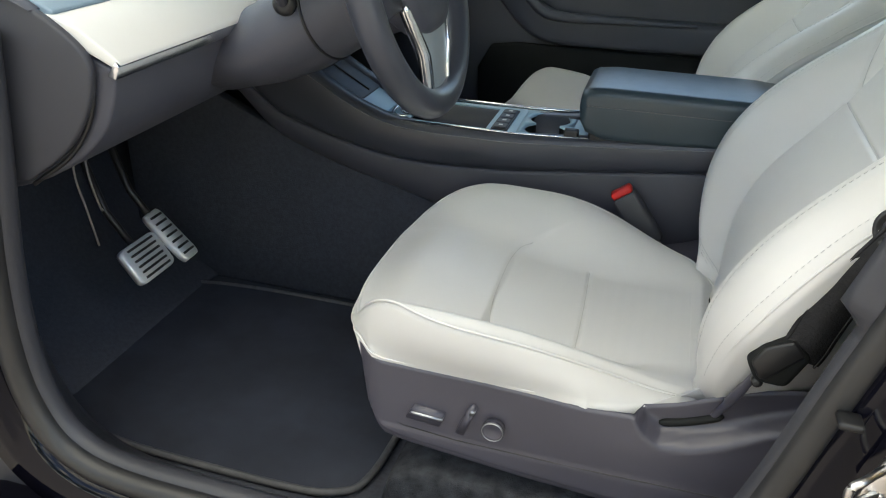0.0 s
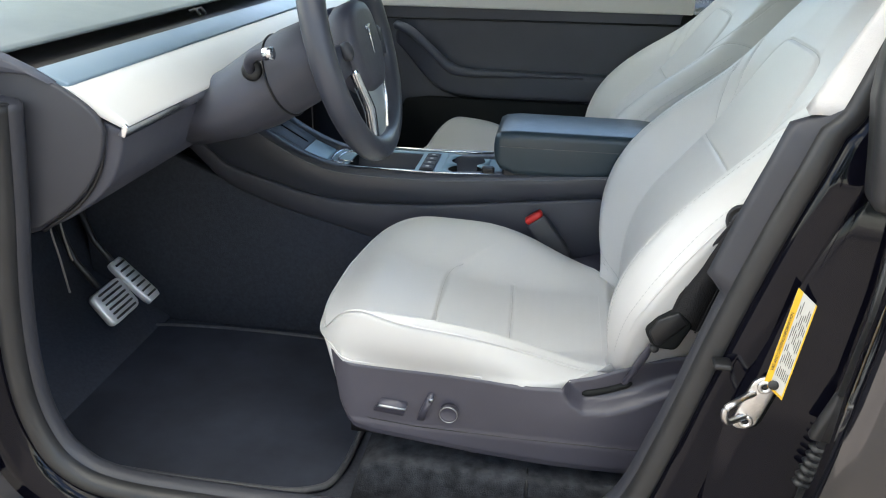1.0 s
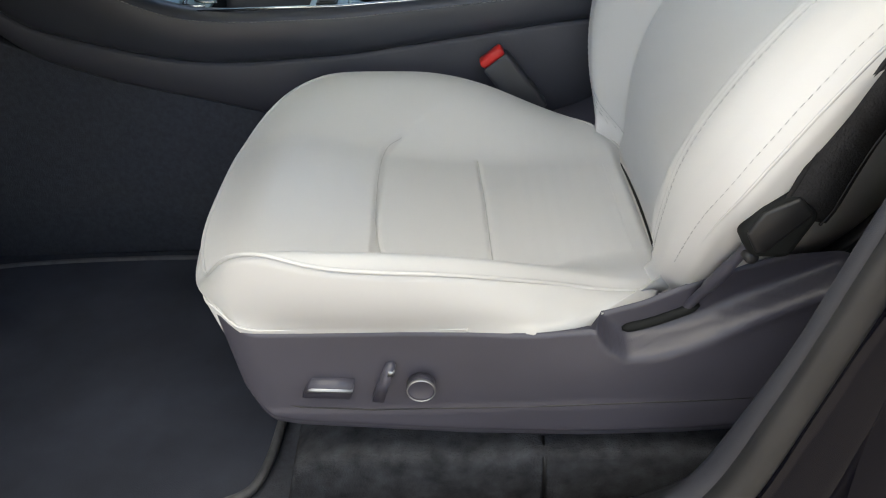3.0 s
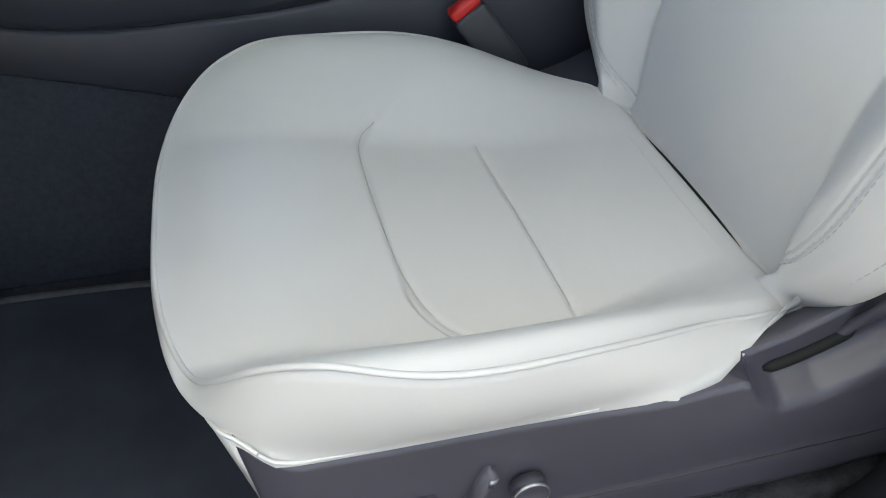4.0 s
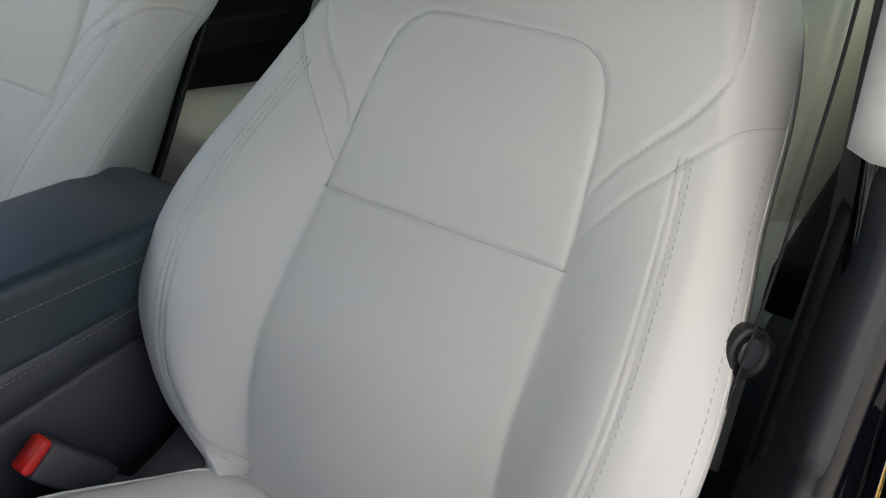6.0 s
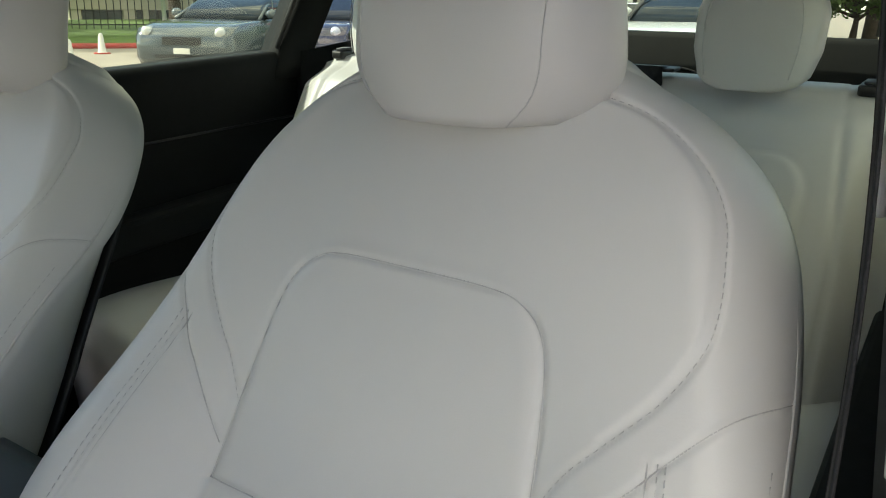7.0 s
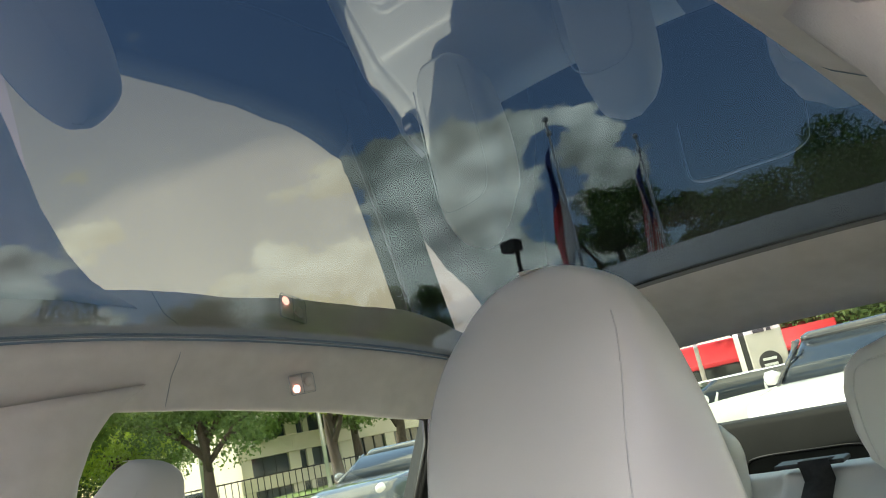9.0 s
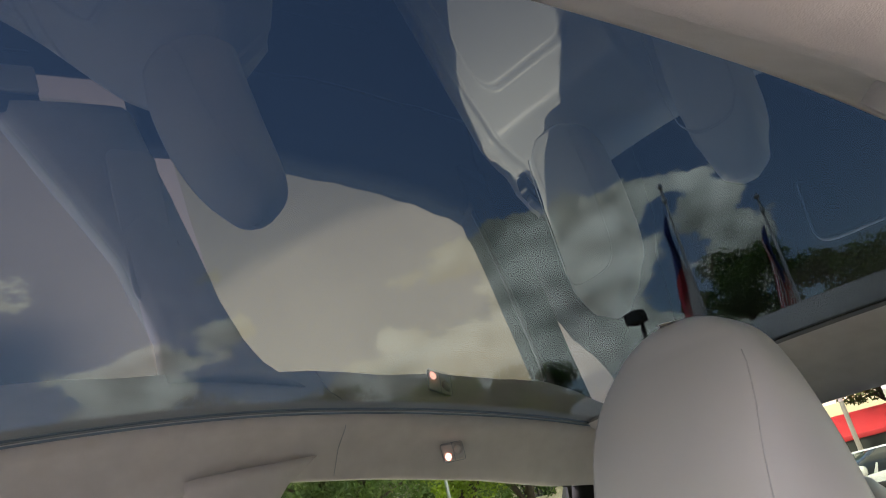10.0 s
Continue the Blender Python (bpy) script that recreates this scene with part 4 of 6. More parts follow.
# plate with the two joined round cups
hole = []
R_CUP, Y_CUP = .0375, .0305
A_CUP = math.acos(Y_CUP / R_CUP)
for sg in (1, -1):
    for a in np.linspace(math.pi - A_CUP, A_CUP - math.pi, 40):
        hole.append((.2535 + sg * R_CUP * math.sin(a), sg * (Y_CUP + R_CUP * math.cos(a))))
outer_ring = []
for x, y in hole:
    k = max(abs(x - .2535) / .0485, abs(y) / .0685)
    outer_ring.append((.2535 + (x - .2535) / k, y / k))
part("cup_plate", fixed(loft([[(x, y, zt - ph) for x, y in hole], [(x, y, zt) for x, y in hole], [(x, y, zt) for x, y in outer_ring], [(x, y, zt - ph) for x, y in outer_ring]], True, False)), CONSOLE, top)
part("cup_well", fixed(loft([[(x, y, zt - .004) for x, y in hole], [(.2535 + (x - .2535) * .96, y * .96, zt - .07) for x, y in hole], [(.2535 + (x - .2535) * .05, y * .05, zt - .07) for x, y in hole]], True, False)), INKTRIM, top)
for sy in (-.030, .030):
    part("cup_ring", fixed(tube([(.2535 + .034 * math.cos(t), sy + .031 * math.sin(t), zt - .052) for t in np.linspace(0, 2 * math.pi, 32, endpoint=False)], .0016, 6, True)), CHROME, top, "thin chrome ring in the cup holder")
part("bin", fixed(loft([[(x, y, zt - .003) for x, y in rounded(.0775, 0, .0725, .062, .008)], [(x, y, zt - .075) for x, y in rounded(.0775, 0, .068, .058, .010)], [(x, y, zt - .075) for x, y in rounded(.0775, 0, .002, .002, .001)]], True, False)), INKTRIM, top)
for k, (w, x0) in enumerate(((.052, -.036), (.036, -.022))):
    lidp = smooth_line([(x0 + .034, -w), (x0 + .012, -w * .97), (x0, -w * .7), (x0 - .004, 0), (x0, w * .7), (x0 + .012, w * .97), (x0 + .034, w)], 5)
    part("bin_handle", fixed(ribbon([(p[0], p[1], zt + .0012) for p in lidp], (1, .15, 0), .007 - .002 * k, .0024)), CHROME, top, "chrome bin lid edge")
sw = edged(part("switch_strip", box(.160, .190, -.066, .055, zt, zt + .003), BLACK, top, smooth=False), .001, 2)
for k in range(4):
    b_ = edged(part("switch", box(.164, .187, -.062 + .029 * k, -.038 + .029 * k, zt + .003, zt + .006), GREYBUCKLE, top, smooth=False), .0015, 2)
    part("switch_mark", box(.172, .179, -.053 + .029 * k, -.047 + .029 * k, zt + .006, zt + .0065), LABELW, b_, smooth=False)
part("chrome_strip", fixed(tube([(-.04, .082, zt + .002), (.2, .082, zt + .002), (.42, .082, zt + .008)], .0035, 8)), CHROME, top)
part("chrome_strip", fixed(tube([(-.05, -.0745, zt + .0005), (.2, -.0745, zt + .0005), (.42, -.0745, zt + .010)], .0018, 8)), CHROME, top)
# sloping pad towards the dash
pad = thing("phone_charger", (-.2, 0, .83), "dark sloping charger pad in a grey console frame", "phone charger")
edged(part("pad_frame", prism([(-.046, .797), (-.10, .820), (-.20, .876), (-.33, .936), (-.33, .90), (-.20, .85), (-.10, .79), (-.046, .788)], "y", -.074, .080), CONSOLE, pad), .004, 2)
edged(part("pad", prism([(-.094, .8195), (-.20, .8805), (-.31, .931), (-.31, .92), (-.20, .868), (-.094, .808)], "y", -.058, .066), DARK, pad, "dark ribbed charger pad"), .003, 2)
part("pad_rib", fixed(tube([(-.10, .004, .8235), (-.20, .004, .8815), (-.305, .004, .930)], .0022, 6)), INKTRIM, pad)
arm = thing("armrest", (.46, 0, .82), "dark leatherette centre armrest with stitched edge", "armrest")
rings = []
for x, z0, z1, w in ((.316, .846, .876, .078), (.319, .832, .888, .084), (.330, .816, .894, .087), (.36, .806, .897, .089), (.46, .806, .897, .089), (.60, .813, .897, .089), (.66, .822, .895, .087), (.68, .832, .890, .08)):
    rings.append([(x, p[0], p[1]) for p in rounded(0, (z0 + z1) / 2, w, (z1 - z0) / 2, .016, 5)])
body = part("armrest_pad", fixed(loft(rings)), ARMTOP, arm)
st = [tube([(x, -.0892, .866), (x + .0045, -.0892, .866)], .0005, 4) for x in np.arange(.33, .66, .0065)]
part("stitching", fixed(merged(*st)), FINETHREAD, body, "pale grey stitch line")
edged(part("armrest_base", box(.335, .70, -.080, .080, .785, .828), BLACK, arm, smooth=False), .008, 3)
edged(part("hinge_clip", box(.292, .318, -.074, -.056, .797, .815), BLACK, arm, smooth=False), .004, 2)

# ---- pedals ----


def pedal(name, pts, label, bars, tilt):
    ob = thing(name, (-.42, pts[0][1], .55), label, "pedal", "pedals")
    o, u, v = (np.array(p, float) for p in pts)
    nrm = np.cross(u, v)
    nrm /= np.linalg.norm(nrm)
    if nrm[0] < 0:
        nrm = -nrm
    poly = rounded(.5, .5, .5, .5, .16, 5)
    curve = lambda p: o + u * (p[0] + bars[1] * (p[1] - .5) ** 2) + v * p[1]
    part("pad", fixed(loft([[curve(p) - nrm * .010 for p in poly], [curve(p) for p in poly], [curve(((p[0] - .5) * .94 + .5, (p[1] - .5) * .94 + .5)) + nrm * .003 for p in poly]])), PEDAL, ob, "brushed metal pedal pad")
    for k in range(bars[0]):
        q = .12 + .76 * k / (bars[0] - 1)
        part("rubber_bar", fixed(ribbon([curve((.16, q)) + nrm * .0042, curve((.5, q)) + nrm * .0045, curve((.84, q)) + nrm * .0042], v, .0042, .0035)), BLACK, ob)
    c = curve((.5, .6)) - nrm * .012
    part("arm", fixed(tube([c, c + (-.06, 0, .08), c + (-.14, .02, .28)], .007, 8)), BLACK, ob)
    return ob


pedal("brake_pedal", [(-.370, -.396, .549), (0, .101, 0), (-.042, 0, .058)], "brushed metal brake pedal with rubber bars", (6, 0.0), 0)
pedal("accelerator_pedal", [(-.348, -.298, .553), (0, .044, 0), (-.080, 0, .078)], "brushed metal accelerator pedal with rubber bars", (7, .25), 0)
for k, q in enumerate(((-.49, -.40), (-.47, -.37))):
    wob = part("loose_wire", fixed(tube(smooth_line([(-.45, q[1], .86), (-.455, q[1] - .012, .76), (-.46, q[1] + .006, .68), (-.47, q[1] + .03, .60 + .05 * k)], 6), .0020, 6)), WIRE)
    tagged(wob, "thin grey wire hanging below the dashboard", "wire", "loose wires")

# ---- dashboard ----
dash = thing("dashboard", (-.4, 0, .85), "charcoal dashboard with a white trim strip and hidden vent", "dashboard")
Y0, Y1 = -.690, .690
edged(part("trim_strip", prism([(-.116, 1.036), (-.112, 1.030), (-.118, 1.024), (-.180, 1.052), (-.212, 1.078), (-.188, 1.0765), (-.160, 1.0655)], "y", Y0, Y1), TRIMWHITE, dash, "white trim strip"), .003, 3)
edged(part("strip_end", prism([(-.117, 1.0345), (-.1125, 1.029), (-.119, 1.0145), (-.129, 1.018)], "y", Y0 - .003, Y1 + .003), CHROME, dash, "satin metal lower edge"), .001, 2)
edged(part("vent_ledge", prism([(-.190, 1.0805), (-.232, 1.099), (-.244, 1.093), (-.240, 1.068), (-.205, 1.060)], "y", Y0 + .004, Y1 - .004), LEDGE, dash, "grey metallic vent ledge"), .003, 2)
part("vent_cavity", prism([(-.240, 1.075), (-.34, 1.105), (-.34, 1.04), (-.24, 1.04)], "y", Y0 + .02, Y1 - .02), BLACK, dash)
edged(part("top_pad", prism([(-.292, 1.120), (-.288, 1.112), (-.34, 1.098), (-.95, 1.00), (-.95, 1.08), (-.60, 1.135), (-.40, 1.136)], "y", -.72, .72), DASHTOP, dash, "grey soft dash top"), .008, 3)
for yv in (-.14, .14):
    vt = part("vent_tab", fixed(tube([(-.250, yv - .012, 1.104), (-.258, yv - .012, 1.114), (-.270, yv - .012, 1.110)], .003, 6)), BLACK, dash)
    part("vent_tab", fixed(tube([(-.250, yv + .012, 1.104), (-.258, yv + .012, 1.114), (-.270, yv + .012, 1.110)], .003, 6)), BLACK, dash)
lower = smooth_line([(-.124, 1.022), (-.134, .985), (-.155, .945), (-.20, .905), (-.262, .872), (-.33, .855), (-.45, .86)], 5) + [(-.60, .88), (-.60, 1.08), (-.24, 1.07), (-.20, 1.052)]
edged(part("lower_panel", prism(lower, "y", -.684, .684), DASHPL, dash), .004, 2)
cap = smooth_line([(-.236, 1.096), (-.19, 1.074), (-.150, 1.040), (-.148, 1.005), (-.168, .960), (-.205, .918), (-.262, .878)], 5) + [(-.33, .868), (-.42, .90), (-.42, 1.10)]
edged(part("end_cap", prism(cap, "y", -.700, -.688), DARK, dash, "dark removable dash end cover"), .004, 3)
edged(part("end_cap", prism(cap, "y", .688, .700), DASHPL, dash), .004, 3)

part("end_gap", fixed(tube(smooth_line([(-.150, -.690, 1.020), (-.156, -.690, .985), (-.172, -.690, .950), (-.205, -.690, .912), (-.262, -.690, .872)], 6), .0028, 6)), BLACK, dash)
edged(part("corner_piece", prism([(-.205, 1.082), (-.236, 1.100), (-.300, 1.128), (-.42, 1.132), (-.42, 1.098), (-.236, 1.094)], "y", -.706, -.684), DASHPL, dash, "dark dash corner piece"), .003, 2)
for k, zz in enumerate((1.090, 1.081)):
    part("vent_blade", fixed(tube([(-.252 - .01 * k, -.66, zz), (-.252 - .01 * k, .66, zz)], .002, 5)), BLACK, dash)

# column, stalk, wheel
col = thing("steering_column", (-.05, -.37, 1.04), "dark grey steering column shroud with a stalk", "steering column")
ax = np.array((.94, 0, .34))
rings = []
for k, (d, rx, rz, dz) in enumerate(((-.22, .100, .050, -.030), (-.15, .098, .058, -.030), (-.09, .091, .066, -.020), (-.04, .080, .066, -.008), (.015, .070, .062, 0), (.02, .066, .058, 0))):
    c = np.array((.045, -.37, 1.075)) + ax * d + (0, 0, dz)
    rings.append([c + np.array((0, 1, 0)) * rx * math.cos(a) + np.array((-.34, 0, .94)) * rz * math.sin(a) for a in np.linspace(0, 2 * math.pi, 40, endpoint=False)])
part("shroud", fixed(loft(rings)), DASHPL, col)
c = np.array((.045, -.37, 1.075))
part("shroud_gap", fixed(disc_tube(c + ax * .018, ax, [(0, .060), (.006, .060)], 40)), BLACK, col)
part("collar", fixed(disc_tube(c + ax * .020, ax, [(0, .066), (.034, .064), (.042, .05)], 40)), DASHPL, col)
ring_c = c + ax * -.058 + np.array((0, 0, -.012))
part("shroud_joint", fixed(tube([ring_c + np.array((0, 1, 0)) * .0850 * math.cos(a) + np.array((-.34, 0, .94)) * .0665 * math.sin(a) for a in np.linspace(0, 2 * math.pi, 48, endpoint=False)], .0022, 6, True)), BLACK, col)
part("stalk_boot", fixed(disc_tube((-.035, -.445, 1.062), (.1, -1, .2), [(0, .017), (.014, .015), (.016, .008)], 20)), BLACK, col)
part("stalk", fixed(tube(smooth_line([(-.035, -.455, 1.065), (-.030, -.475, 1.080), (-.018, -.482, 1.092), (.004, -.486, 1.096)], 5), [.008] * 8 + [.009] * 8, 10)), DASHPL, col, "grey plastic stalk")
part("stalk_tip", fixed(tube([(.000, -.486, 1.0955), (.014, -.487, 1.098)], .0095, 12)), CHROME, col)

wheel = thing("steering_wheel", (.085, -.37, 1.095), "dark grey leatherette steering wheel with silver lower spoke", "steering wheel")
wc = np.array((.108, -.37, 1.098))
wd = np.array((.27, 0, -.963))  # down within the wheel's plane
ws = np.array((0, 1.0, 0))
wn2 = np.cross(ws, wd)
wn2 = wn2 if wn2[0] > 0 else -wn2
RW = .172
part("rim", fixed(tube([wc + RW * (ws * math.cos(a) + wd * math.sin(a) * .98) for a in np.linspace(0, 2 * math.pi, 72, endpoint=False)], .0205, 16, True)), LEATHER, wheel, "dark grey leatherette rim")
hub = []
for d, k in ((-.03, .7), (-.01, .95), (.012, 1.0), (.022, .93), (.026, .75), (.027, .3)):
    hub.append([wc + wn2 * d + ws * .082 * k * math.copysign(abs(math.cos(a)) ** .75, math.cos(a)) + wd * (.072 * k * math.copysign(abs(math.sin(a)) ** .75, math.sin(a)) + .006) for a in np.linspace(0, 2 * math.pi, 48, endpoint=False)])
hubp = part("hub", fixed(loft(hub)), DASHPL, wheel)
part("badge", fixed(ribbon([wc + wn2 * .0285 - wd * .02, wc + wn2 * .0285 + wd * .02], ws, .006, .002)), CHROME, hubp)
part("badge", fixed(ribbon([wc + wn2 * .0285 - wd * .022 - ws * .012, wc + wn2 * .0285 - wd * .022 + ws * .012], wd, .006, .002)), CHROME, hubp)
for s in (-1, 1):
    part("spoke", fixed(ribbon([wc + ws * s * .06 + wd * .01, wc + ws * s * .12 + wd * .012, wc + ws * s * .165 + wd * .02], wd, .045, .018)), DASHPL, wheel)
    part("scroll_knob", fixed(disc_tube(wc + ws * s * .095 + wn2 * .008, wn2, [(0, .014), (.010, .014), (.013, .010), (.013, .001)], 20)), GREYBUCKLE, wheel)
def spoke_edge(d):
    return float(interp(d, [.035, .06, .09, .125, .160], [.070, .062, .047, .037, .034]))


panel = []
for d in np.linspace(.035, .160, 16):
    h, f = spoke_edge(d), .014 - .012 * max(0, (d - .10) / .06)
    panel.append([wc + wd * d + ws * u * h + wn2 * (f + v) for u, v in ((-1, -.016), (-1, -.002), (-.92, 0), (-.5, .0015), (0, .002), (.5, .0015), (.92, 0), (1, -.002), (1, -.016))])
low = part("lower_spoke", fixed(loft(panel)), GREYPANEL, wheel, "satin grey lower spoke panel")
for s in (-1, 1):
    strip = []
    for d in np.linspace(.030, .162, 18):
        h, f = spoke_edge(d), .014 - .012 * max(0, (d - .10) / .06)
        wdt = (.013 if s < 0 else .006) + .004 * float(step(.06, .13, d))
        strip.append([wc + wd * d + ws * s * (h + u * wdt) + wn2 * (f + v) for u, v in ((-.15, -.010), (-.15, .002), (0, .0035), (.7, .0025), (1, -.001), (1, -.010))])
    part("spoke_trim", fixed(loft(strip)), CHROME, low, "silver spoke edge")

# ---- passenger door and side ----


def door_card(sgn, x0, x1, name, label, sill0, sill1, front):
    """The inner side of a closed door; sgn: its side of the car."""
    ob = thing(name, ((x0 + x1) / 2, sgn * .72, .42), label, "car door", kind="structure")
    rows = []
    prof = [(.40, .665), (.55, .668), (.66, .672), (.74, .675), (.86, .690), (.95, .694), (1.02, .688)]
    for x in np.linspace(x0, x1, 24):
        s = sill0 + (sill1 - sill0) * (x - x0) / (x1 - x0)
        pr = prof + [(s - .045, .688), (s - .012, .684), (s, .692), (s, .76), (.40, .80)]
        rows.append([(x, sgn * y, z) for z, y in pr])
    part("door_panel", fixed(loft(rows)), DOORTRIM if front else INKTRIM, ob)
    if front:
        edged(part("accent_strip", prism([(x0, 1.042), (x1, 1.050), (x1, sill1 - .025), (x0, sill0 - .03)], "y", sgn * .672, sgn * .688), TRIMWHITE, ob, "white accent strip below the window"), .004, 2)
        rings_ = []
        for x in np.linspace(-.045, x1 - .02, 60):
            z1 = float(soft(x, [-.05, -.024, .014, .077, .121, .166, .8], [.990, .989, .973, .925, .886, .874, .880], .03))
            z0 = float(soft(x, [-.05, 0, .05, .115, .217, .8], [.950, .893, .845, .803, .798, .806], .03))
            d = .052 * float(step(-.06, .10, x))
            rings_.append([(x, sgn * (.700 - q[0]), q[1]) for q in rounded(d / 2, (z0 + z1) / 2, d / 2 + .006, (z1 - z0) / 2, min(.016, d / 2 + .005), 4)])
        part("door_armrest", fixed(loft(rings_)), DOORTRIM, ob, "stitched door armrest")
        part("pull_handle", fixed(tube(smooth_line([(-.040, sgn * .668, .990), (-.024, sgn * .655, .992), (.014, sgn * .640, .977), (.077, sgn * .632, .925), (.121, sgn * .630, .886), (.166, sgn * .632, .874), (.30, sgn * .636, .872), (.50, sgn * .640, .874)], 6), [.008] + [.013] * 30 + [.013 - .0008 * k for k in range(12)], 10)), DOORTRIM, ob)
        # the pocket's shaded opening is put in as a near-black slab
        edged(part("pocket_shade", prism([(-.035, .50), (-.045, .72), (-.010, .785), (.06, .795), (x1 - .02, .795), (x1 - .02, .50)], "y", sgn * .655, sgn * .672), INKTRIM, ob, "near-black slab for the shade in the door pocket"), .008, 3)
        part("sill_groove", fixed(tube([(x0, sgn * .686, 1.008), (x1, sgn * .686, 1.020)], .003, 6)), BLACK, ob)
    else:
        edged(part("armrest", box(x0 + .05, x1 - .25, sgn * .655 - .03, sgn * .655 + .03, .80, .87), INKTRIM, ob, smooth=False), .012, 3)
        part("crease", fixed(tube([(x0, sgn * .690, 1.005), (x1, sgn * .690, .985)], .003, 6)), BLACK, ob)
    return ob


door_card(1, -.30, .78, "front_passenger_door", "dark front passenger door with white accent strip", 1.10, 1.118, True)
door_card(1, .96, 1.80, "rear_passenger_door", "dark rear passenger door below a clear window", 1.150, 1.140, False)
door_card(-1, .96, 1.80, "rear_driver_side_door", "dark rear driver side door", 1.150, 1.140, False)


def rail_z(x):
    """Height of the roof glass along its side edge."""
    return soft(x, [-.2, .1, .4, .88, 1.13, 1.48, 1.74, 1.85, 2.1], [1.50, 1.575, 1.61, 1.615, 1.59, 1.538, 1.482, 1.455, 1.38], .22)


def side_glass(sgn):
    def top(x):
        return interp(x, [.96, 1.06, 1.27, 1.53, 1.745, 1.83], [1.510, 1.498, 1.470, 1.420, 1.362, 1.345])
    xs = np.linspace(1.0, 1.80, 12)
    low = [(x, sgn * .715, 1.12) for x in xs]
    high = [(x, sgn * (.715 - .085 * (top(x) - 1.12) / .38), top(x) + .02) for x in xs]
    g = part("rear_side_window", loft([low, high], False, False), REARGLASS)
    tagged(g, "clear side window pane", "window", kind="structure")
    xs = np.linspace(-.35, .86, 12)
    ft = lambda x: interp(x, [-.35, -.1, .15, .4, .9], [1.20, 1.36, 1.46, 1.50, 1.51])
    if sgn > 0:
        g2 = part("front_side_window", loft([[(x, sgn * .715, 1.08) for x in xs], [(x, sgn * (.715 - .085 * (ft(x) - 1.10) / .4), ft(x) + .02) for x in xs]], False, False), WINGLASS)
        tagged(g2, "clear front side window pane", "window", kind="structure")
        g2.visible_shadow = False
    # quarter pane behind the rear door
    q = part("quarter_window", ([(1.90, sgn * .705, 1.16), (2.16, sgn * .68, 1.19), (2.10, sgn * .67, 1.27), (1.95, sgn * .675, 1.335)], [(0, 1, 2, 3)]), WINGLASS)
    tagged(q, "small rear quarter window pane", "window", kind="structure")
    q.visible_shadow = False


side_glass(1)
side_glass(-1)

for sgn in (1, -1):
    # roof rail with rounded lower edge
    rows = []
    for x in np.linspace(-.1, 2.05, 60):
        zt = float(rail_z(x))
        zb = float(interp(x, [-.1, .1, .4, .8, 1.06, 1.27, 1.53, 1.745, 1.9, 2.05], [1.40, 1.47, 1.50, 1.512, 1.500, 1.468, 1.417, 1.362, 1.335, 1.30]))
        yi, yo = .525, .622
        rows.append([(x, sgn * yi, zt + .004), (x, sgn * (yi - .006), zt - .006), (x, sgn * (yi + .012), zt - .022), (x, sgn * (yi + .05), (zt + zb) / 2 + .002), (x, sgn * (yo - .022), zb + .022), (x, sgn * (yo - .006), zb + .004), (x, sgn * (yo + .004), zb), (x, sgn * (yo + .05), zb + .006), (x, sgn * (yo + .06), zt + .02), (x, sgn * (yi + .01), zt + .03)])
    r = part("roof_rail", fixed(loft(rows)), HEADLINER)
    tagged(r, "grey cloth roof rail above the doors", "headliner", kind="structure")
    xj = 1.152
    zt, zb = float(rail_z(xj)), 1.485
    part("joint", fixed(tube([(xj, sgn * .520, zt - .004), (xj, sgn * .536, zt - .022), (xj, sgn * .575, (zt + zb) / 2), (xj, sgn * .612, zb + .006)], .0006, 5)), LEDGE, r)
    # door frame dark edge under the rail
    line = [(x, sgn * .652, float(interp(x, [.98, 1.06, 1.27, 1.53, 1.745, 1.80], [1.528, 1.518, 1.486, 1.435, 1.376, 1.355]))) for x in np.linspace(1.0, 1.80, 20)]
    fr = part("window_frame", fixed(tube(line + [(1.79, sgn * .66, 1.30), (1.72, sgn * .685, 1.15)], .006, 8)), RUBBER)
    tagged(fr, "black rubber window frame", "trim", kind="structure")
    # pillar behind the rear door
    rows = []
    for z in np.linspace(1.08, 1.42, 14):
        xf = float(interp(z, [1.08, 1.13, 1.36, 1.42], [1.70, 1.715, 1.835, 1.86]))
        y = float(interp(z, [1.08, 1.42], [.70, .645]))
        rows.append([(xf, sgn * y, z), (xf + .01, sgn * (y - .015), z), (xf + .10, sgn * (y - .03), z), (xf + .12, sgn * y, z), (xf + .10, sgn * (y + .06), z), (xf + .01, sgn * (y + .06), z)])
    p = part("rear_pillar", fixed(loft(rows)), INKTRIM)
    tagged(p, "dark rear pillar trim beside the quarter window", "pillar", kind="structure")
    q = part("rear_side_panel", fixed(loft([[(x, sgn * y, z) for z, y in ((.40, .62), (.9, .64), (float(interp(x, [1.78, 2.6], [1.14, 1.18])), .66), (1.13, .80), (.40, .85))] for x in (1.78, 2.1, 2.6)])), INKTRIM)
    tagged(q, "dark rear side trim panel", "wall", kind="structure")
    e = part("rear_pillar_top", fixed(loft([[(x, sgn * .69, z0), (x, sgn * .60, z0 + .02), (x, sgn * .52, z1), (x, sgn * .70, z1 + .03)] for x, z0, z1 in ((1.92, 1.35, 1.42), (2.1, 1.285, 1.37), (2.3, 1.22, 1.30), (2.6, 1.16, 1.19))])), INKTRIM)
    tagged(e, "dark trim beside the rear window", "pillar", kind="structure")

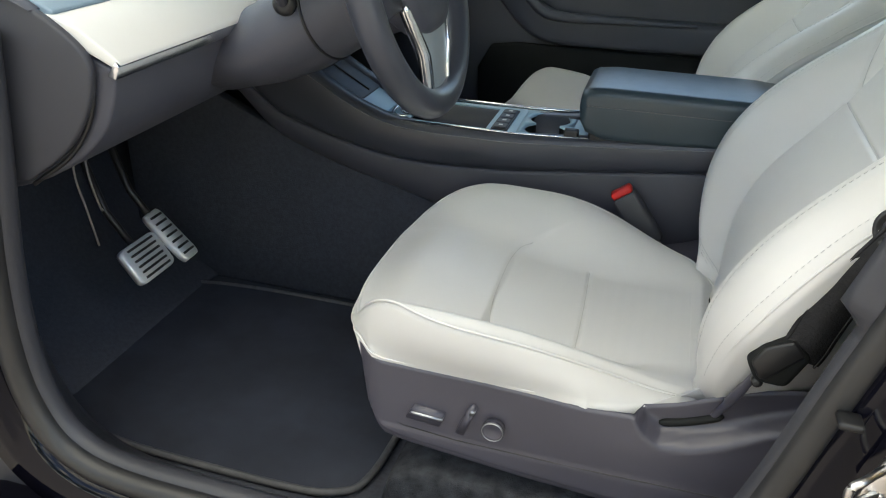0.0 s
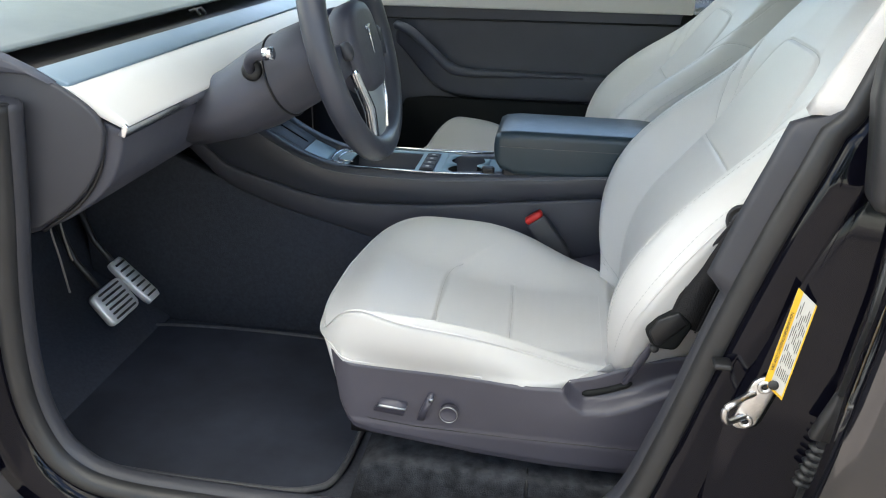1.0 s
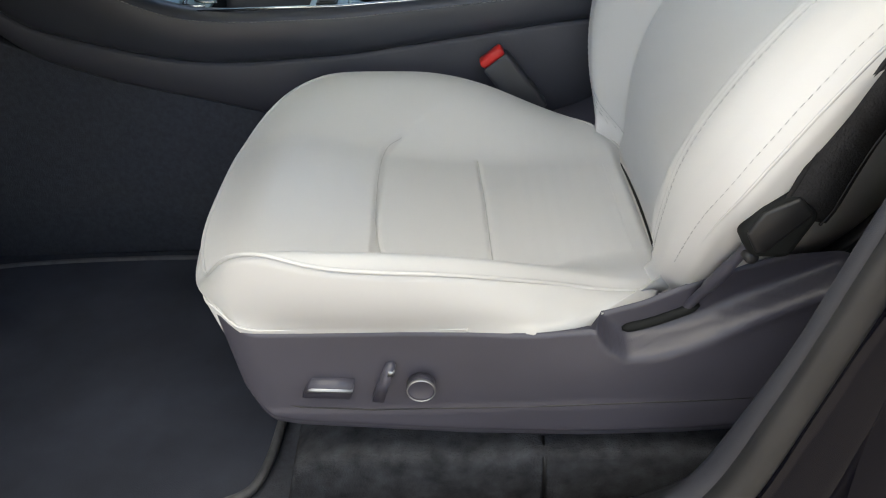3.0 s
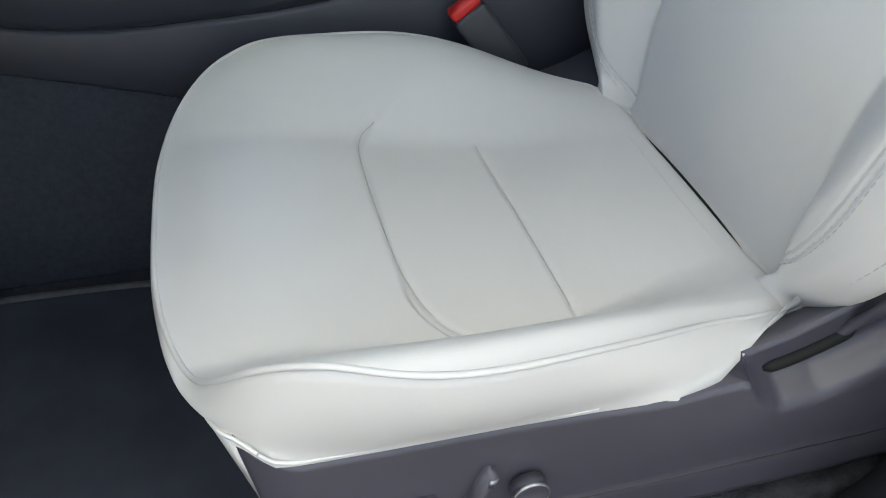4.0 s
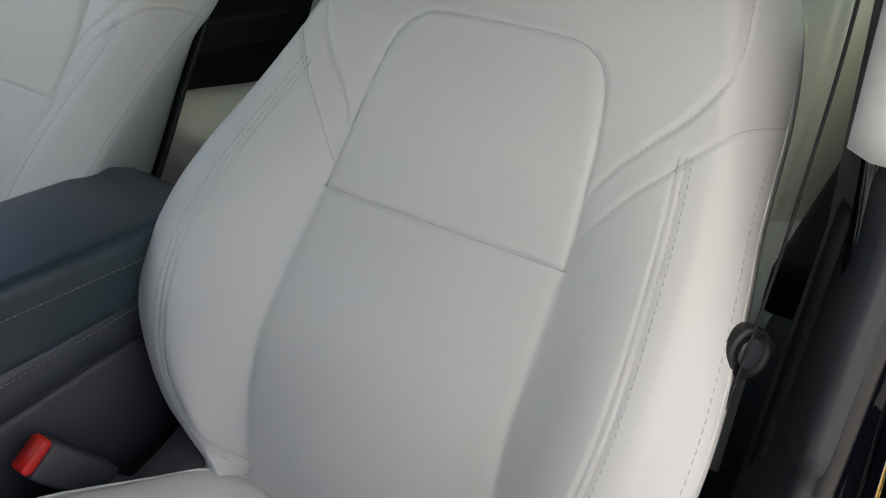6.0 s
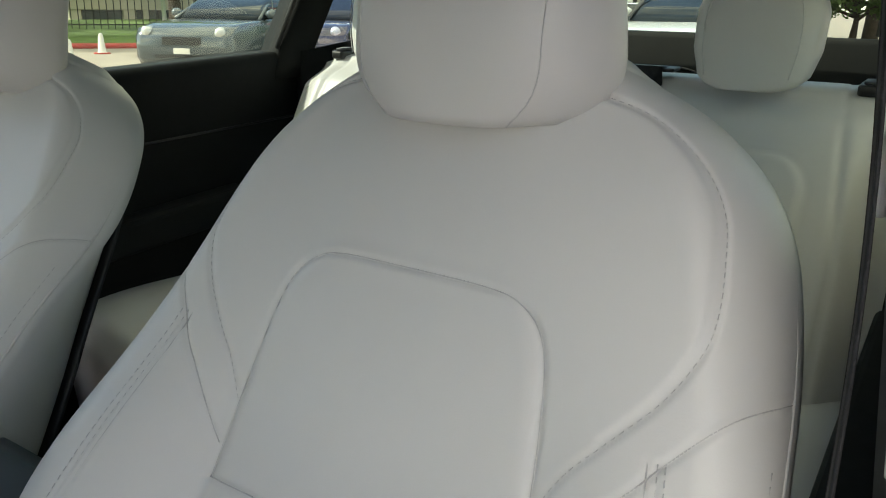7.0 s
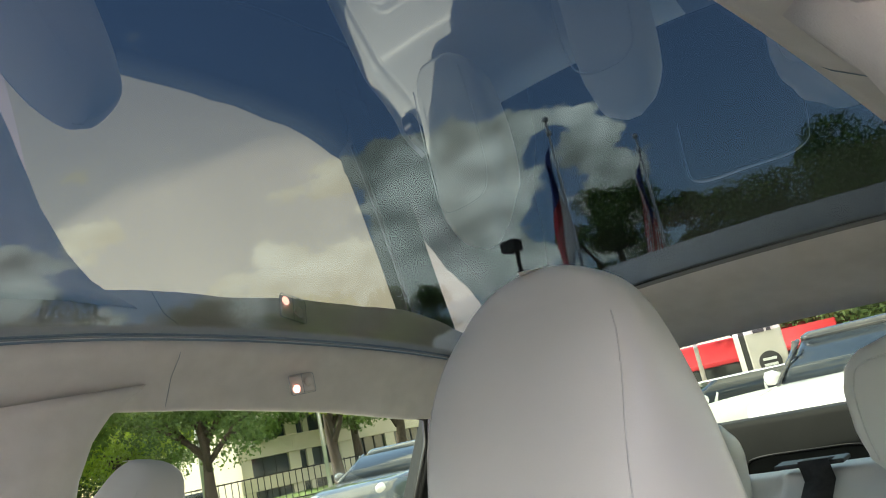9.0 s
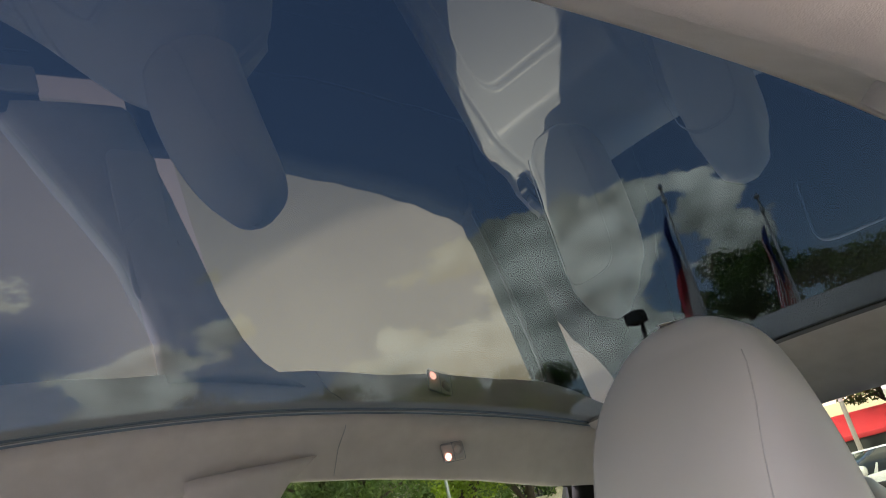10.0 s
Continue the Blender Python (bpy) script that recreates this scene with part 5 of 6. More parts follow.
# upper pillar trims between the doors
for sgn in (1, -1):
    rows = []
    for z in np.linspace(1.104, 1.53, 24):
        xf = float(interp(z, [1.086, 1.2, 1.28, 1.35, 1.46, 1.53], [.698, .757, .803, .845, .875, .86]))
        xr = float(interp(z, [1.04, 1.2, 1.40, 1.46, 1.50, 1.53], [.93, .965, 1.01, 1.035, 1.07, 1.13]))
        y = float(interp(z, [1.04, 1.2, 1.40, 1.50, 1.53], [.690, .672, .632, .600, .580]))
        rows.append([(xf, sgn * (y + .05), z), (xf + .004, sgn * (y + .018), z), (xf + .025, sgn * y, z), ((xf + xr) / 2, sgn * (y - .006), z), (xr - .025, sgn * y, z), (xr - .004, sgn * (y + .018), z), (xr, sgn * (y + .05), z)])
    p = part("pillar_trim", fixed(loft(rows)), HEADLINER)
    tagged(p, "grey upper pillar trim with belt guide", "pillar", kind="structure")
    part("guide_slot", fixed(ribbon([(.935, sgn * .650, 1.33), (.94, sgn * .640, 1.38)], (1, 0, 0), .030, .012)), BLACK, p)
    edged(part("guide_cover", prism(rounded(.90, 1.30, .045, .11, .02), "y", sgn * .652 - .004, sgn * .652 + .004), HEADLINER, p), .003, 2)
    rows = []
    for z in np.linspace(.45, 1.05, 12):
        xf = float(interp(z, [.45, .8, 1.05], [.66, .69, .735]))
        rows.append([(xf, sgn * .70, z), (xf + .02, sgn * .688, z), (xf + .18, sgn * .684, z), (xf + .21, sgn * .70, z)])
    p2 = part("lower_pillar_trim", fixed(loft(rows)), INKTRIM)
    tagged(p2, "near-black lower pillar trim", "pillar", kind="structure")

# reading lamp in the passenger-side rail
lampt = thing("reading_lamp", (1.40, .57, 1.475), "small lit reading lamp in the roof rail", "lamp")
edged(part("lamp_housing", box(1.378, 1.434, .5595, .566, 1.464, 1.500), HEADLINER, lampt, smooth=False), .004, 2)
part("lamp_joint", fixed(tube([(x, .5592, z) for x, z in rounded(1.406, 1.482, .029, .019, .005, 3)], .0005, 4, True)), LEDGE, lampt)
part("lamp_joint", fixed(tube([(1.407, .5590, 1.463), (1.407, .5590, 1.500)], .0005, 4)), LEDGE, lampt)
part("lamp_lens", fixed(disc_tube((1.390, .5595, 1.474), (0, -1, -.3), [(0, .0075), (.002, .0075), (.0035, .005), (.0035, .0005)], 20)), emitter("warm_lamp", (1.0, .45, .30), 2.5), lampt, "glowing warm lamp lens")
part("lamp_button", fixed(disc_tube((1.42, .5595, 1.486), (0, -1, -.3), [(0, .010), (.003, .010), (.004, .0005)], 16)), HEADLINER, lampt)

# roof glass
rows = []
for x in np.linspace(.02, 1.86, 90):
    z = float(rail_z(x))
    rows.append([(x, y, z + .008 + .020 * (1 - (y / .53) ** 2)) for y in np.linspace(-.53, .53, 25)])
roof = part("roof_glass", loft(rows, False, False), ROOFGLASS)
tagged(roof, "dark tinted glass roof with reflections", "glass roof", kind="structure")

for sg in (-1, 1):
    part("glass_seal", fixed(tube([(x, sg * .524, float(rail_z(x)) + .004) for x in np.linspace(.10, 1.80, 50)], .0022, 6)), RUBBER if sg < 0 else LEDGE, roof, "thin glass seal")
part("glass_seal", fixed(tube([(1.787, y, 1.482 + .022 * (1 - (y / .53) ** 2)) for y in np.linspace(-.53, .53, 30)], .0034, 6)), RUBBER, roof)

# rear header, front header, windscreen, rear window
rows = []
for x, dz, a in ((1.785, .010, 0), (1.80, -.012, .01), (1.86, -.040, .015), (1.95, -.085, .02), (2.02, -.120, .02), (2.05, -.105, 0), (2.02, -.02, 0), (1.90, .05, 0), (1.79, .06, 0)):
    rows.append([(x, y, 1.470 + .022 * (1 - (y / .53) ** 2) + dz) for y in np.linspace(-.56, .56, 21)])
rows.append(rows[0])
hd = part("rear_header", fixed(loft(rows, False, False)), HEADLINER)
tagged(hd, "grey cloth headliner between roof and rear window", "headliner", kind="structure")
rows = []
for x, dz in ((.03, .055), (.10, .03), (.16, .012), (.17, .03), (.12, .08), (-.2, .0), (-.22, -.03)):
    rows.append([(x, y, float(rail_z(x)) - .0 + .03 * (1 - (y / .6) ** 2) + dz - .03) for y in np.linspace(-.6, .6, 13)])
fh = part("front_header", fixed(loft(rows + [rows[0]], False, False)), HEADLINER)
tagged(fh, "grey cloth front headliner", "headliner", kind="structure")
ws_ = part("windscreen", loft([[(x, y, z + .02 * (1 - (y / .62) ** 2)) for y in np.linspace(-.62, .62, 9)] for x, z in ((-1.05, 1.06), (-.6, 1.30), (-.15, 1.51))], False, False), WINGLASS)
tagged(ws_, "clear windscreen", "window", kind="structure")
ws_.visible_shadow = False
rw = part("rear_window", loft([[(x - .05 * (y / .52) ** 2, y, z) for y in np.linspace(-.56, .56, 13)] for x, z in ((2.02, 1.365), (2.2, 1.30), (2.52, 1.15))], False, False), REARGLASS)
tagged(rw, "sloping rear window", "window", kind="structure")
hatch = thing("tailgate_trim", (2.4, 0, .9), "black tailgate trim below the rear window", "tailgate", kind="structure")
edged(part("tailgate_panel", prism([(2.30, 1.172), (2.50, 1.155), (2.60, 1.12), (2.60, .45), (2.45, .45), (2.28, 1.0)], "y", -.62, .62), INKTRIM, hatch), .015, 3)
part("grab_recess", fixed(tube(smooth_line([(2.283, .16, 1.02), (2.287, .155, 1.07), (2.289, .12, 1.088), (2.289, .0, 1.09), (2.289, -.10, 1.088), (2.287, -.135, 1.07), (2.283, -.14, 1.02)], 5), .0022, 6)), DARK, hatch)
for s in (-1, 1):
    part("window_edge", fixed(loft([[(2.04, s * .50, 1.36), (2.04, s * .62, 1.36), (2.04, s * .62, 1.30)], [(2.25, s * .50, 1.285), (2.25, s * .64, 1.285), (2.25, s * .64, 1.22)], [(2.52, s * .47, 1.16), (2.52, s * .66, 1.16), (2.52, s * .66, 1.12)]])), INKTRIM, hatch)

# ---- rear seat ----


def panel_gap(ya, s):
    """Signed distance to the rounded panel sewn into each half of the rear backrest."""
    qx, qy = abs(ya - .345) - (.150 - .06), abs(s - .12) - (.25 - .06)
    return math.hypot(max(qx, 0), max(qy, 0)) + min(max(qx, qy), 0) - .06


bench = thing("rear_bench", (1.45, 0, .42), "white vinyl rear bench seat with headrests", "car seat")
rows = []
for s in np.linspace(0, .50, 90):
    row = []
    for y in np.linspace(-.63, .63, 220):
        ya = abs(y)
        d = .02 * math.cos(min(1, abs(s - .22) / .25) * math.pi / 2) + .012 * float(step(.10, .14, ya)) - .05 * float(step(.545, .63, ya)) - .045 * float(step(.42, .50, s))
        d -= .006 * math.exp(-((ya - .125) / .006) ** 2)
        gap = panel_gap(ya, s)
        d += .010 * float(step(.012, -.012, gap)) - .005 * math.exp(-(gap / .005) ** 2)
        g2 = abs(ya - (.555 - .12 * max(0, s - .2)))
        d -= .005 * math.exp(-(g2 / .006) ** 2)
        row.append((1.52 + .47 * s - .88 * d, y, .70 + .90 * s + .47 * d))
    rows.append(row)
rows.append([(p[0] + .05, p[1], p[2] + .004) for p in rows[-1]])
rows.append([(p[0] + .09, p[1], p[2] - .05) for p in rows[-2]])
part("rear_backrest", fixed(loft(rows, False, False)), REARSEAT, bench, "white vinyl rear backrest")
rows = []
for x in np.linspace(1.06, 1.56, 40):
    row = []
    for y in np.linspace(-.63, .63, 80):
        ya = abs(y)
        z = .70 + .03 * float(step(1.50, 1.15, x)) - .05 * float(step(1.10, 1.06, x)) - .02 * float(step(.12, .35, ya)) + .03 * float(step(.46, .58, ya))
        z -= .005 * math.exp(-((ya - .13) / .006) ** 2) + .005 * math.exp(-((ya - .47) / .006) ** 2)
        row.append((x, y, z))
    rows.append(row)
rows.insert(0, [(p[0] + .01, p[1], .50) for p in rows[0]])
part("rear_cushion", fixed(loft(rows, False, False)), REARSEAT, bench, "white vinyl rear cushion")


def rear_headrest(y0, lift, w=.110):
    rings = []
    for h in np.concatenate([np.linspace(0, .02, 6, endpoint=False), np.linspace(.02, .14, 14, endpoint=False), np.linspace(.14, .185, 12)]):
        k = float(interp(h, [0, .006, .02, .06, .12, .15, .172, .185], [.55, .72, .86, .98, 1.0, .90, .68, .25]))
        dep = float(interp(h, [0, .03, .14, .185], [.07, .085, .08, .03]))
        x0 = 1.700 + .22 * h + .03 * max(0, (h - .14) / .045) ** 2
        rings.append([(x0 + dep * (1 + math.copysign(abs(math.cos(a)) ** .6, math.cos(a))) / 2, y0 + w * k * (.86 + .14 * (1 + math.cos(a)) / 2) * math.copysign(abs(math.sin(a)) ** .6, math.sin(a)), 1.128 + lift + h) for a in np.linspace(0, 2 * math.pi, 48, endpoint=False)])
    hr = part("rear_headrest", fixed(loft(rings)), REARSEAT, bench)
    line = smooth_line([(1.699, y0 - .066, 1.15 + lift), (1.706, y0 - .074, 1.20 + lift), (1.715, y0 - .072, 1.255 + lift), (1.724, y0 - .055, 1.284 + lift), (1.727, y0, 1.290 + lift), (1.724, y0 + .055, 1.284 + lift), (1.715, y0 + .072, 1.255 + lift), (1.706, y0 + .074, 1.20 + lift), (1.699, y0 + .066, 1.15 + lift)], 6)
    part("seam", fixed(tube(line, .0012, 5)), THREAD, hr)


for sg in (1, -1):
    lever = edged(part("release_lever", prism(rounded(1.800, sg * .548, .030, .017, .008), "z", 1.128, 1.146), BLACK, bench, "black backrest release lever"), .004, 2)
    edged(part("lever_tab", prism(rounded(1.800, sg * .548, .020, .010, .005), "z", 1.146, 1.151), GREYBUCKLE, lever), .001, 2)
rear_headrest(-.374, .006)
rear_headrest(.374, .006)
rear_headrest(0, -.07, .085)
rb = thing("rear_belt", (1.75, -.19, 1.0), "black rear centre belt over the backrest", "seat belt")
def bench_face(s, y):
    d = .02 * math.cos(min(1, abs(s - .22) / .25) * math.pi / 2) + .012 * float(step(.10, .14, abs(y))) - .045 * float(step(.42, .50, s)) + .004
    return (1.52 + .47 * s - .88 * d, y, .70 + .90 * s + .47 * d)


strap = [(1.80, -.192, 1.152), (1.765, -.192, 1.156)] + [bench_face(s, -.192 - .03 * (.5 - s)) for s in np.linspace(.485, .02, 18)]
part("webbing", fixed(ribbon(strap, (0, 1, 0), .048, .002)), WEB, rb)
edged(part("belt_guide", box(1.772, 1.812, -.235, -.125, 1.146, 1.153), BLACK, rb, smooth=False), .002, 2)

# painted outer skin behind the pillar
skin = thing("rear_door_skin", (1.3, -.86, .6), "glossy black outer skin of the closed rear door", "car door", kind="structure")
rows = []
for z in np.linspace(.32, 1.045, 24):
    y = float(interp(z, [.32, .5, .75, .95, 1.10], [-.86, -.872, -.882, -.866, -.835]))
    xf = float(interp(z, [.32, .5, .68, .82, .93, 1.045], [.725, .738, .757, .775, .790, .797]))
    rows.append([(xf, y + .07, z), (xf - .004, y + .02, z), (xf + .004, y + .004, z), (xf + .02, y, z), (1.4, y - .01, z), (1.95, y, z), (1.95, y + .07, z)])
part("skin", fixed(loft(rows)), PAINT, skin)
rows = []
for z in np.concatenate([np.linspace(1.034, 1.052, 6), np.linspace(1.06, 1.44, 20)]):
    xl = float(interp(z, [1.030, 1.036, 1.045, 1.07, 1.10, 1.14, 1.18, 1.44], [.764, .755, .751, .747, .744, .740, .744, .812]))
    yo = -.846 + .34 * max(0, z - 1.08) ** 1.15 - .004 * float(step(1.03, 1.05, z))
    rows.append([(xl + .004, yo + .05, z), (xl - .001, yo + .012, z), (xl + .002, yo + .005, z), (xl + .008, yo + .001, z), (xl + .03, yo, z), (xl + .18, yo - .002, z), (xl + .20, yo + .03, z)])
part("pillar_applique", fixed(loft(rows)), APPLIQUE, skin, "grey plastic pillar cover of the rear door")
rows = []
for z in np.linspace(1.132, 1.42, 14):
    yo = -.846 + .34 * (z - 1.08) ** 1.15 - .007
    x0 = .748 + .27 * (z - 1.132) + .007 * max(0, 1 - (z - 1.132) / .012) ** 2
    rows.append([(x0, yo + .008, z), (x0 + .001, yo, z), (x0 + .17, yo - .002, z), (x0 + .17, yo + .008, z)])
part("window_edge", fixed(loft(rows)), PAINT, skin, "dark reflecting edge of the rear door glass")
part("door_edge_seal", fixed(tube([(.735, -.815, .40), (.763, -.82, .70), (.79, -.815, .90), (.80, -.80, 1.03)], .006, 8)), RUBBER, skin)
check = thing("door_check", (.80, -.80, .70), "black rubber bumper and bellows on rear door edge", "door fitting")
edged(part("bumper", prism([(.752, .748), (.782, .745), (.800, .80), (.790, .818), (.772, .810)], "y", -.824, -.808), RUBBER, check), .005, 3)
for k in range(6):
    part("bellows_ring", fixed(disc_tube((.766 - k * .002, -.817, .735 - k * .010), (0.1, 0, 1), [(-.004, .006), (0, .010), (.004, .006)], 14)), RUBBER, check)

# the open driver's door, folded forwards
dd = thing("driver_door", (-.55, -1.2, .45), "open black driver door standing forward of the opening", "car door")
m = Matrix.Translation((-.50, -.80, 0)) @ Matrix.Rotation(radians(-112), 4, 'Z')
for nm, a, mt in (("door_shell", (0, 1.05, -.06, .03, .38, 1.03), GLOSSBLACK), ("door_inner_panel", (.04, 1.0, .03, .055, .42, .98), DASHPL)):
    bm_ = box(*a)
    bm_.transform(m)
    edged(part(nm, bm_, mt, dd), .02, 4)

# front body: keeps daylight from below the dash
fb = part("front_bulkhead", box(-1.05, -.95, -.75, .75, .30, 1.06), BLACK, smooth=False)
tagged(fb, "dark front bulkhead", "wall", kind="structure")
for s in (-1, 1):
    cw = part("cowl_side", box(-1.0, -.31, s * .72 - .03, s * .72 + .03, .36, 1.10), DARK, smooth=False)
    tagged(cw, "dark footwell side trim", "wall", kind="structure")
    ap = part("front_pillar", fixed(tube([(-1.0, s * .66, 1.07), (-.6, s * .655, 1.30), (-.15, s * .62, 1.49), (.02, s * .60, 1.53)], .035, 10)), HEADLINER)
    tagged(ap, "grey front pillar trim", "pillar", kind="structure")
und = part("underbody", box(-1.05, 2.6, -.80, .80, .24, .34), BLACK, smooth=False)
tagged(und, "dark car underbody", "floor", kind="structure")
sl = part("rocker_panel", prism([(-.40, .42), (.80, .42), (.80, .26), (-.40, .26)], "y", -.84, -.70), GLOSSBLACK, smooth=False)
tagged(edged(sl, .03, 4), "glossy black rocker panel below the door", "body panel", kind="structure")

# ---- outside ----
PAVE = material("pale_concrete_paving", (0.33, 0.285, 0.245), 0.85, vary=0.12, vscale=0.6, bump=0.3, bscale=40)
GRASS = material("lawn_grass", (0.10, 0.16, 0.035), 0.9, vary=0.4, vscale=3)
KERB = material("red_painted_kerb", (0.42, 0.06, 0.05), 0.7, vary=0.2, vscale=3)
BARK = material("tree_bark", (0.07, 0.05, 0.04), 0.9, vary=0.3, vscale=6, bump=0.6, bscale=20)


def leaf_material(name, color, thin):
    """Leaves: matt, partly letting light through."""
    m = material(name, color, 0.6, vary=0.45, vscale=1.2)
    n, l = m.node_tree.nodes, m.node_tree.links
    tl = n.new("ShaderNodeBsdfTranslucent")
    tl.inputs["Color"].default_value = (color[0] * 1.5, color[1] * 1.35, color[2], 1)
    mx = n.new("ShaderNodeMixShader")
    mx.inputs[0].default_value = thin
    l.new(n["Principled BSDF"].outputs[0], mx.inputs[1])
    l.new(tl.outputs[0], mx.inputs[2])
    l.new(mx.outputs[0], n["Material Output"].inputs[0])
    return m


LEAF_A = leaf_material("light_green_leaves", (0.27, 0.38, 0.05), .45)
LEAF_B = leaf_material("dark_green_leaves", (0.10, 0.17, 0.045), .35)
STUCCO = material("beige_stucco", (0.55, 0.49, 0.40), 0.85, vary=0.06, vscale=0.5)
BGLASS = material("dark_office_glass", (0.03, 0.04, 0.05), 0.1, vary=0.2, vscale=0.4, coat=0.3)
CARGREY = material("grey_car_paint", (0.055, 0.07, 0.08), 0.22, vary=0.05, coat=0.7)
CARBLACK = material("dark_car_paint", (0.02, 0.022, 0.028), 0.15, vary=0.05, coat=0.7)
CARWHITE = material("white_car_paint", (0.75, 0.78, 0.78), 0.25, vary=0.03, coat=0.6)
CARGLASS = material("dark_car_glass", (0.018, 0.026, 0.036), 0.06, vary=0.1, spec=0.3)
TYRE = material("tyre_rubber", (0.02, 0.02, 0.02), 0.8)
CONCRETE = material("grey_sign_stone", (0.40, 0.38, 0.34), 0.8, vary=0.12, vscale=2)
POLE = material("pale_pole_metal", (0.55, 0.56, 0.56), 0.35, metal=0.6)
CONEM = material("white_bollard", (0.62, 0.60, 0.56), 0.6)
REDCAN = material("red_canopy", (0.60, 0.03, 0.04), 0.6)
FLAGRED = material("flag_red", (0.45, 0.03, 0.04), 0.8)
FLAGBLUE = material("flag_blue", (0.03, 0.05, 0.20), 0.8)
FLAGWHITE = material("flag_white", (0.75, 0.75, 0.75), 0.8)


def polar(az, dist, h=0.0):
    """A place outside by its bearing from the rear axis of view, distance and height over the paving."""
    return Vector((.45 + math.cos(radians(az)) * dist, -.68 + math.sin(radians(az)) * dist, h))


def outside(ob):
    """Lays a thing built on level ground onto the gently falling car park."""
    ob.matrix_basis = OUT @ ob.matrix_basis
    return ob


def sheet(pts, z):
    return [(x, y, z) for x, y in pts], [tuple(range(len(pts)))]


def outpart(name, data, mat, parent=None, label="", smooth=True):
    """As part(), for things that are later laid on the car park."""
    ob = part(name, data, mat, None, label, smooth)
    if parent is not None:
        ob.parent = parent
    return ob


def outthing(name, label, category, az, dist, turn=0.0, group=""):
    """A thing with its own origin on the car park; its parts are built about that origin."""
    e = new(name)
    e.matrix_basis = OUT @ Matrix.Translation(polar(az, dist)) @ Matrix.Rotation(radians(turn), 4, 'Z')
    return tagged(e, label, category, group)


ground = part("ground", sheet([(-900, -900), (900, -900), (900, 900), (-900, 900)], 0), PAVE, smooth=False)
tagged(outside(ground), "pale sunlit concrete car park", "ground", kind="structure")
lawn = outside(part("lawn", loft([[(polar(a, 27).x, polar(a, 27).y, .004), (polar(a, 27).x, polar(a, 27).y, .14), (polar(a, 36).x, polar(a, 36).y, .14), (polar(a, 90).x, polar(a, 90).y, .16)] for a in np.linspace(38, 100, 30)], False, False), GRASS))
tagged(lawn, "strip of green lawn behind the kerb", "lawn", kind="structure")
kerb = outside(part("kerb", fixed(loft([[(polar(a, r).x, polar(a, r).y, z) for r, z in ((26.8, 0), (26.8, .15), (27.1, .15), (27.1, 0))] for a in np.linspace(38, 100, 30)])), KERB))
tagged(kerb, "red painted kerb", "kerb", kind="structure")


def tree(az, dist, height, spread, leaf, seed, label):
    e = outthing("tree", label, "tree", az, dist, seed * 40, "trees")
    rnd = random.Random(seed)
    h0 = height * (.34 if az > 38 else .27)
    tr = [(0, 0, 0), (.05 * rnd.uniform(-1, 1), .05, h0 * .5), (.2 * rnd.uniform(-1, 1), .1, h0), (.3 * rnd.uniform(-1, 1), .2, height * .75)]
    datas = [tube(smooth_line(tr, 5), list(np.linspace(height * .035, height * .012, 16)), 10)]
    tips = []
    for k in range(11):
        a = k * 2.4 + rnd.random()
        b = h0 * (.75 + .5 * rnd.random())
        L = spread * (.55 + .4 * rnd.random())
        tip = (math.cos(a) * L, math.sin(a) * L, b + height * (.15 + .33 * rnd.random()))
        mid = (tip[0] * .45, tip[1] * .45, b + (tip[2] - b) * .65)
        datas.append(tube(smooth_line([(0, 0, b), mid, tip], 4), list(np.linspace(height * .014, height * .003, 9)), 6))
        tips += [tip, mid]
    outpart("trunk", fixed(merged(*datas)), BARK, e)
    tips += [(rnd.uniform(-.4, .4) * spread, rnd.uniform(-.4, .4) * spread, height * rnd.uniform(.7, .93)) for _ in range(9)]
    nr = np.random.RandomState(seed)
    count = 800 if az > -30 else 220
    n = len(tips) * count
    R = np.repeat([spread * rnd.uniform(.20, .36) for _ in tips], count)

    def units(a):
        return a / np.linalg.norm(a, axis=1, keepdims=True)
    c = np.repeat(np.array(tips, float), count, axis=0) + units(nr.normal(size=(n, 3))) * (R * nr.rand(n) ** .42)[:, None] * (1, 1, .7)
    u = units(nr.normal(size=(n, 3)))
    w = units(np.cross(u, nr.normal(size=(n, 3))))
    size = (nr.uniform(.05, .115, n) * (dist / 25) ** .5 * (1 if az > -30 else 1.8))[:, None]
    V = np.stack([c - u * size, c + w * size * .5, c + u * size, c - w * size * .5], 1).reshape(-1, 3)
    me = bpy.data.meshes.new("crown")
    me.vertices.add(n * 4)
    me.vertices.foreach_set("co", V.ravel())
    me.loops.add(n * 4)
    me.loops.foreach_set("vertex_index", np.arange(n * 4))
    me.polygons.add(n)
    me.polygons.foreach_set("loop_start", np.arange(n) * 4)
    me.update(calc_edges=True)
    me.materials.append(leaf)
    new("crown", me).parent = e
    return e


tree(60.0, 33, 8.6, 5.0, LEAF_B, 1, "large green oak tree beyond the car park")
tree(51.5, 37, 9.4, 4.6, LEAF_A, 2, "bright green oak tree before the offices")
tree(69, 31, 8.2, 5.2, LEAF_B, 3, "dark green tree beyond the car park")
tree(47.0, 41, 10, 5.0, LEAF_B, 4, "green oak tree behind the parked cars")
tree(79, 34, 8.2, 5.2, LEAF_B, 5, "large green tree beside the lawn")
tree(65, 46, 10, 6.0, LEAF_A, 7, "bright green tree behind the fence")
tree(73, 50, 11, 6.5, LEAF_B, 14, "far green tree behind the fence")
tree(57.5, 58, 12, 6.0, LEAF_B, 15, "far green tree beside the offices")
tree(28.5, 44, 14.0, 4.6, LEAF_B, 8, "dark oak tree behind the flagpoles")
